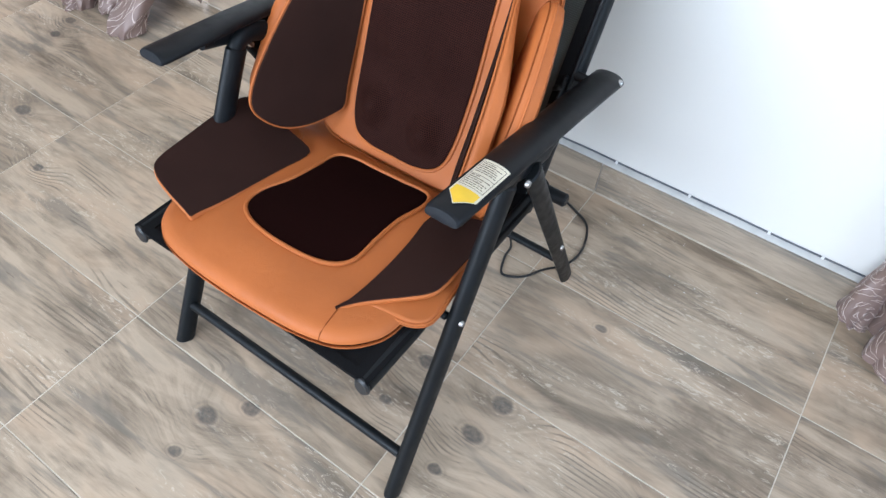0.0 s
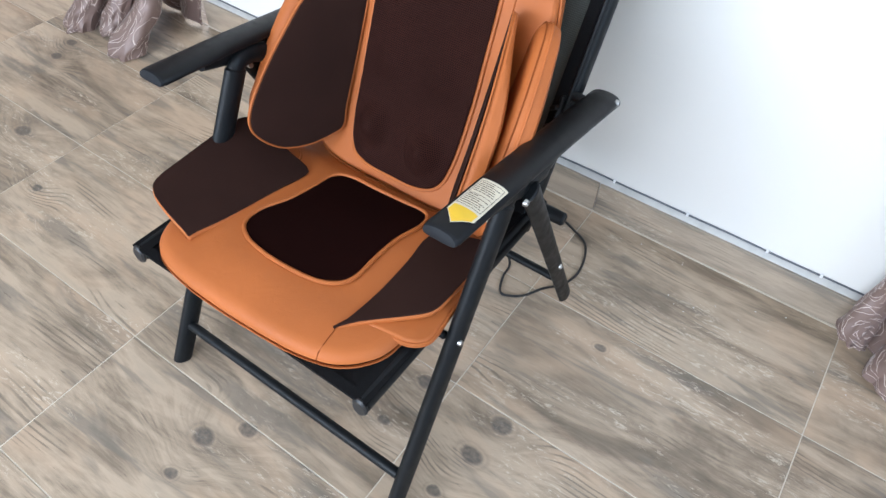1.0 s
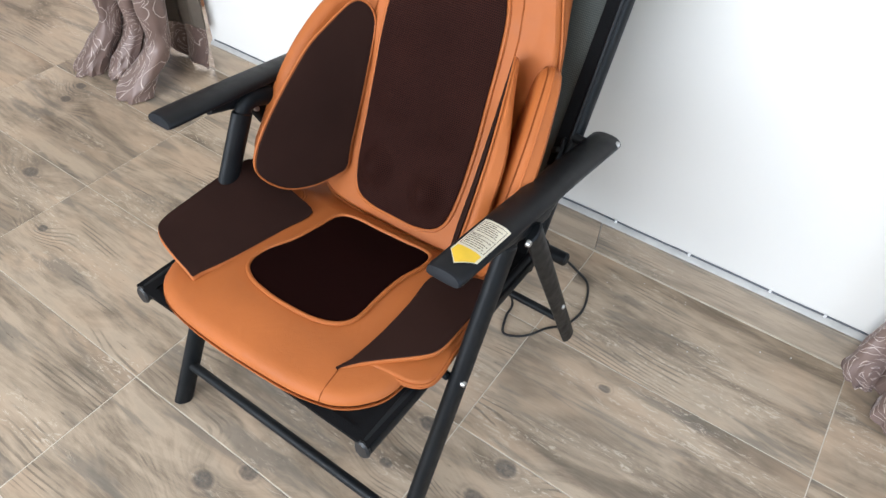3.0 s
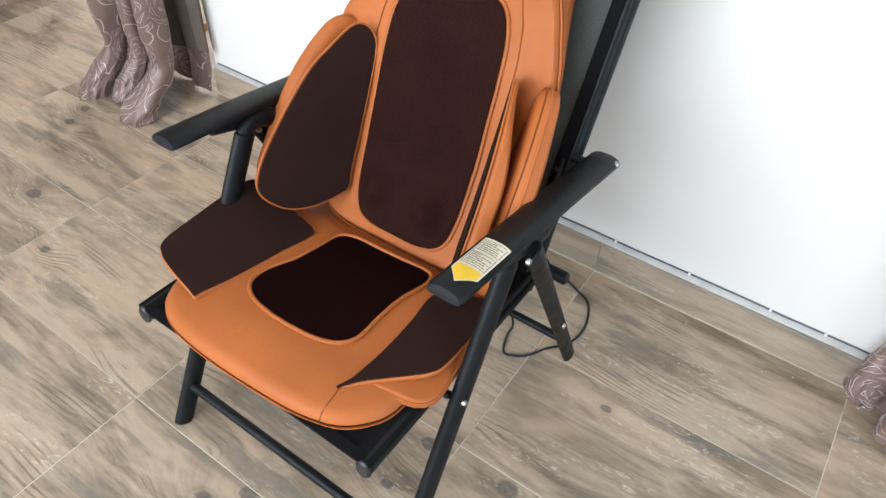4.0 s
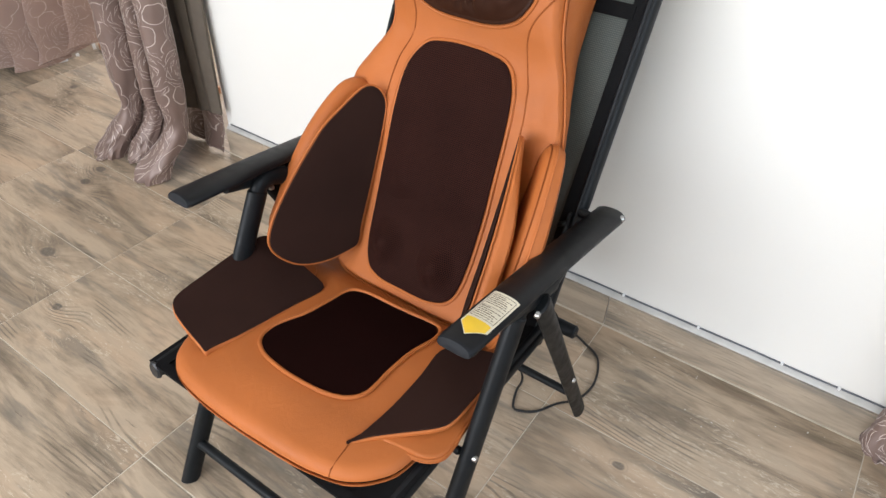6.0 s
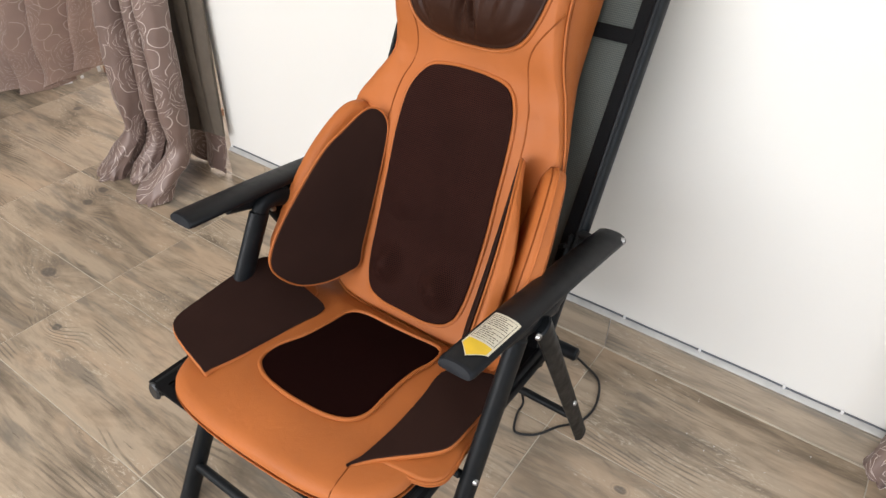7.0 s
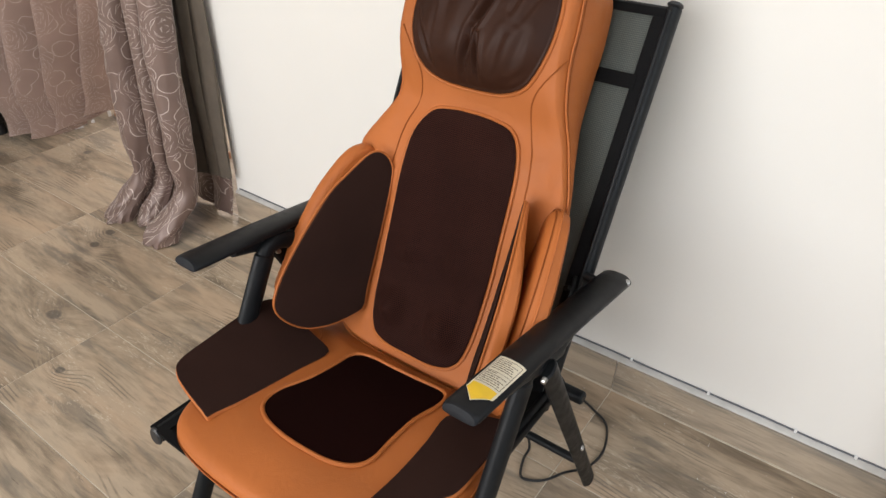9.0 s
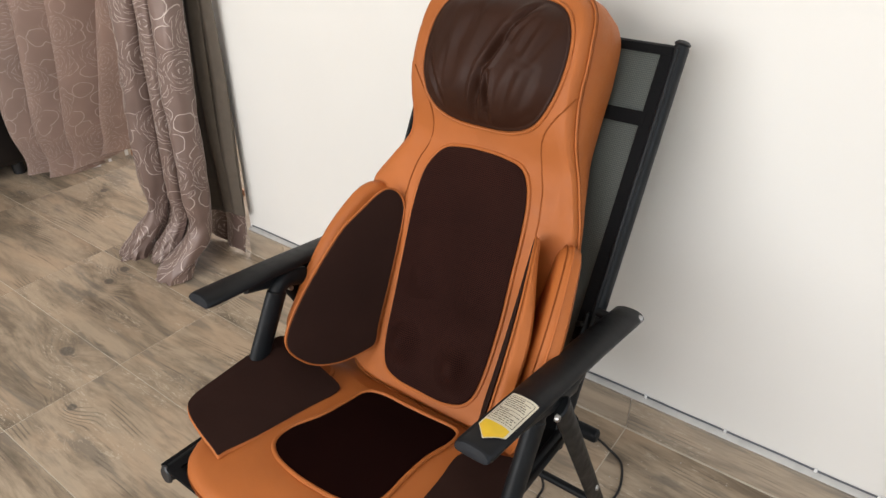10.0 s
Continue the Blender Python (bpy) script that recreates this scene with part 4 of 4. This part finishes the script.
def piped_curtain(name, pipes, top, waist, kick, mat, label, seed, lifts=(0, 0, 0, 0, 0), thick=0.0016):
    """Cloth gathered into round folds that stand side by side. A pipe: its axis at the floor, its axis one metre up, and its radius. lifts: how far each hem hangs above the floor."""
    n_round, nv = 26, 70
    bm = bmesh.new()
    uv = bm.loops.layers.uv.new("uv")
    flat, grid = {}, []
    for j in range(nv + 1):
        z = 0.006 + (top - 0.006) * (j / nv) ** 1.7
        low = 1 - step(z, 0.0, waist)
        row, run = [], 0.0
        for k, (x0, y0, x1, y1, r) in enumerate(pipes):
            f = min(1.0, z / 0.95)
            cx, cy = x0 + (x1 - x0) * f, y0 + (y1 - y0) * f
            cx += 0.006 * math.sin(5 * z + 2.1 * k + seed) - 0.30 * kick * low
            cy += 0.005 * math.sin(4 * z + 1.3 * k) - kick * low * (1.0, 0.8, 1.25)[k % 3]
            rr = r * (1 + 0.25 * low - 0.28 * math.exp(-((z - waist) / 0.06) ** 2))
            for i in range(n_round + 1):
                a = (i / n_round - 0.5) * 4.7
                wob = 1 + 0.22 * noise.noise(Vector((1.4 * math.sin(a) + 7 * k, 1.4 * math.cos(a), z * 5 + seed))) + (0.12 + 0.16 * low) * noise.noise(Vector((a * 2.5, k, z * 24)))
                p = Vector((cx + rr * wob * math.sin(a), cy - rr * wob * math.cos(a) * (1.15 if abs(a) < 1.5 else 1.0), z))
                p.z += lifts[k] * (1 - j / nv) ** 2 * (1.0 - 0.2 * a)
                if j == 0:
                    p.z += 0.004 + 0.004 * math.sin(3 * a + k)
                vert = bm.verts.new(p)
                run += r * 4.7 / n_round if i else (0.05 if k else 0.0)
                flat[vert] = (run, z * 1.02)
                row.append(vert)
        grid.append(row)
    for j in range(nv):
        for i in range(len(grid[0]) - 1):
            face = bm.faces.new((grid[j][i], grid[j][i + 1], grid[j + 1][i + 1], grid[j + 1][i]))
            for loop in face.loops:
                loop[uv].uv = flat[loop.vert]
    ob = part(name, bm, mat)
    m = ob.modifiers.new("thickness", "SOLIDIFY")
    m.thickness = thick
    return tagged(ob, label, "curtain", "curtains at the openings")


piped_curtain("curtain", [(-1.665, -0.135, -1.570, -0.115, 0.046), (-1.555, -0.125, -1.478, -0.105, 0.032), (-1.432, -0.130, -1.388, -0.100, 0.043)], 2.25, 0.17, 0.085, ROSE, "taupe satin curtain with pale rose outlines, puddled on the floor", 3)
curtain("curtain", ((-1.50, -0.045), (-1.48, -0.045)), ((-1.356, -0.004), (-1.350, -0.004)), 2.25, 0.010, 3, 0.1, 0.0, LINING, "plain olive-brown curtain lining in the opening", 5, low=0.16)
curtain("curtain", ((-1.62, 0.03), (-1.56, 0.03)), ((-1.388, 0.01), (-1.388, 0.01)), 2.25, 0.012, 2, 0.1, 0.02, ROSE, "shaded rose curtain edge behind the lining", 6)
curtain("curtain", ((-2.60, -0.11), (-2.60, -0.11)), ((-2.24, 0.12), (-1.80, 0.16)), 2.25, 0.11, 4, 0.1, 0.0, SHEER, "taupe rose curtain hanging by the far pier", 8, low=0.04, rise=0.11, sharp=0.9)
piped_curtain("curtain", [(0.618, -0.026, 0.596, -0.030, 0.026), (0.708, -0.062, 0.668, -0.064, 0.034), (0.792, -0.060, 0.756, -0.060, 0.036), (0.880, -0.066, 0.850, -0.065, 0.040), (0.970, -0.062, 0.950, -0.060, 0.038)], 2.25, 0.16, 0.020, ROSE, "lavender-grey rose curtain puddled beside the wall", 11, (0.055, 0.012, 0, 0, 0))

chest = thing("armchair", (-2.98, -0.35, 0), "black leatherette seat standing by the far wall", "armchair")
part("body", box(-3.4, -0.62, 0.05, -2.66, -0.06, 0.75, 0.05, 4), LEATHERETTE, chest)
for x, y in ((-2.72, -0.14), (-2.72, -0.55), (-3.33, -0.14), (-3.33, -0.55)):
    part("foot", rod((x, y, 0), (x, y, 0.06), 0.025), RUBBER, chest)

# two small white blocks on the floor, of no known kind
for x, y, turn in ((-2.512, 0.085, 70), (-2.520, 0.142, 80)):
    clip = part("floor_block", box(-0.022, -0.009, 0.0, 0.022, 0.009, 0.016, 0.003, 2), WHITE)
    clip.matrix_basis = pose(x, y, 0, 0, 0, turn)
    tagged(clip, "small white block on the floor below the curtain", "bracket", "brackets below the curtain")

threshold = structure("threshold", box(OPEN_A + 0.02, 0.25, 0.0, -1.75, 0.29, 0.03, 0.004, 2), BRICK, "orange-brown wooden strip across the opening")

crumb = bmesh.new()
rnd = random.Random(4)
for _ in range(46):
    x, y, r = rnd.uniform(-0.1, 0.75), rnd.uniform(-0.16, -0.012), rnd.uniform(0.0006, 0.0015)
    bmesh.ops.create_icosphere(crumb, subdivisions=1, radius=r, matrix=Matrix.Translation((x, y, r * 0.7)))
tagged(part("dust", crumb, SILL, None, "pale crumbs of dust along the wall's foot"), kind="stuff")

# ---- floor tiles ----
ROW0 = -0.2855


def tile_mesh(w, d):
    bm = box(-w / 2, -d / 2, -0.006, w / 2, d / 2, 0.0, 0.0007, 1)
    return finish(bm, "floor_tile", TILE, False)


meshes = {}
for i in range(-7, 4):
    for j in range(-12, 6):
        xa, xb = TILE_X * i + GAP / 2, TILE_X * (i + 1) - GAP / 2
        ya, yb = ROW0 + TILE_Y * j + GAP / 2, ROW0 + TILE_Y * (j + 1) - GAP / 2
        key = (round(xb - xa, 4), round(yb - ya, 4))
        if key not in meshes:
            meshes[key] = tile_mesh(*key)
        ob = new("floor_tile", meshes[key])
        ob.location = ((xa + xb) / 2, (ya + yb) / 2, random.uniform(-0.0003, 0.0003))
        ob.parent = floor
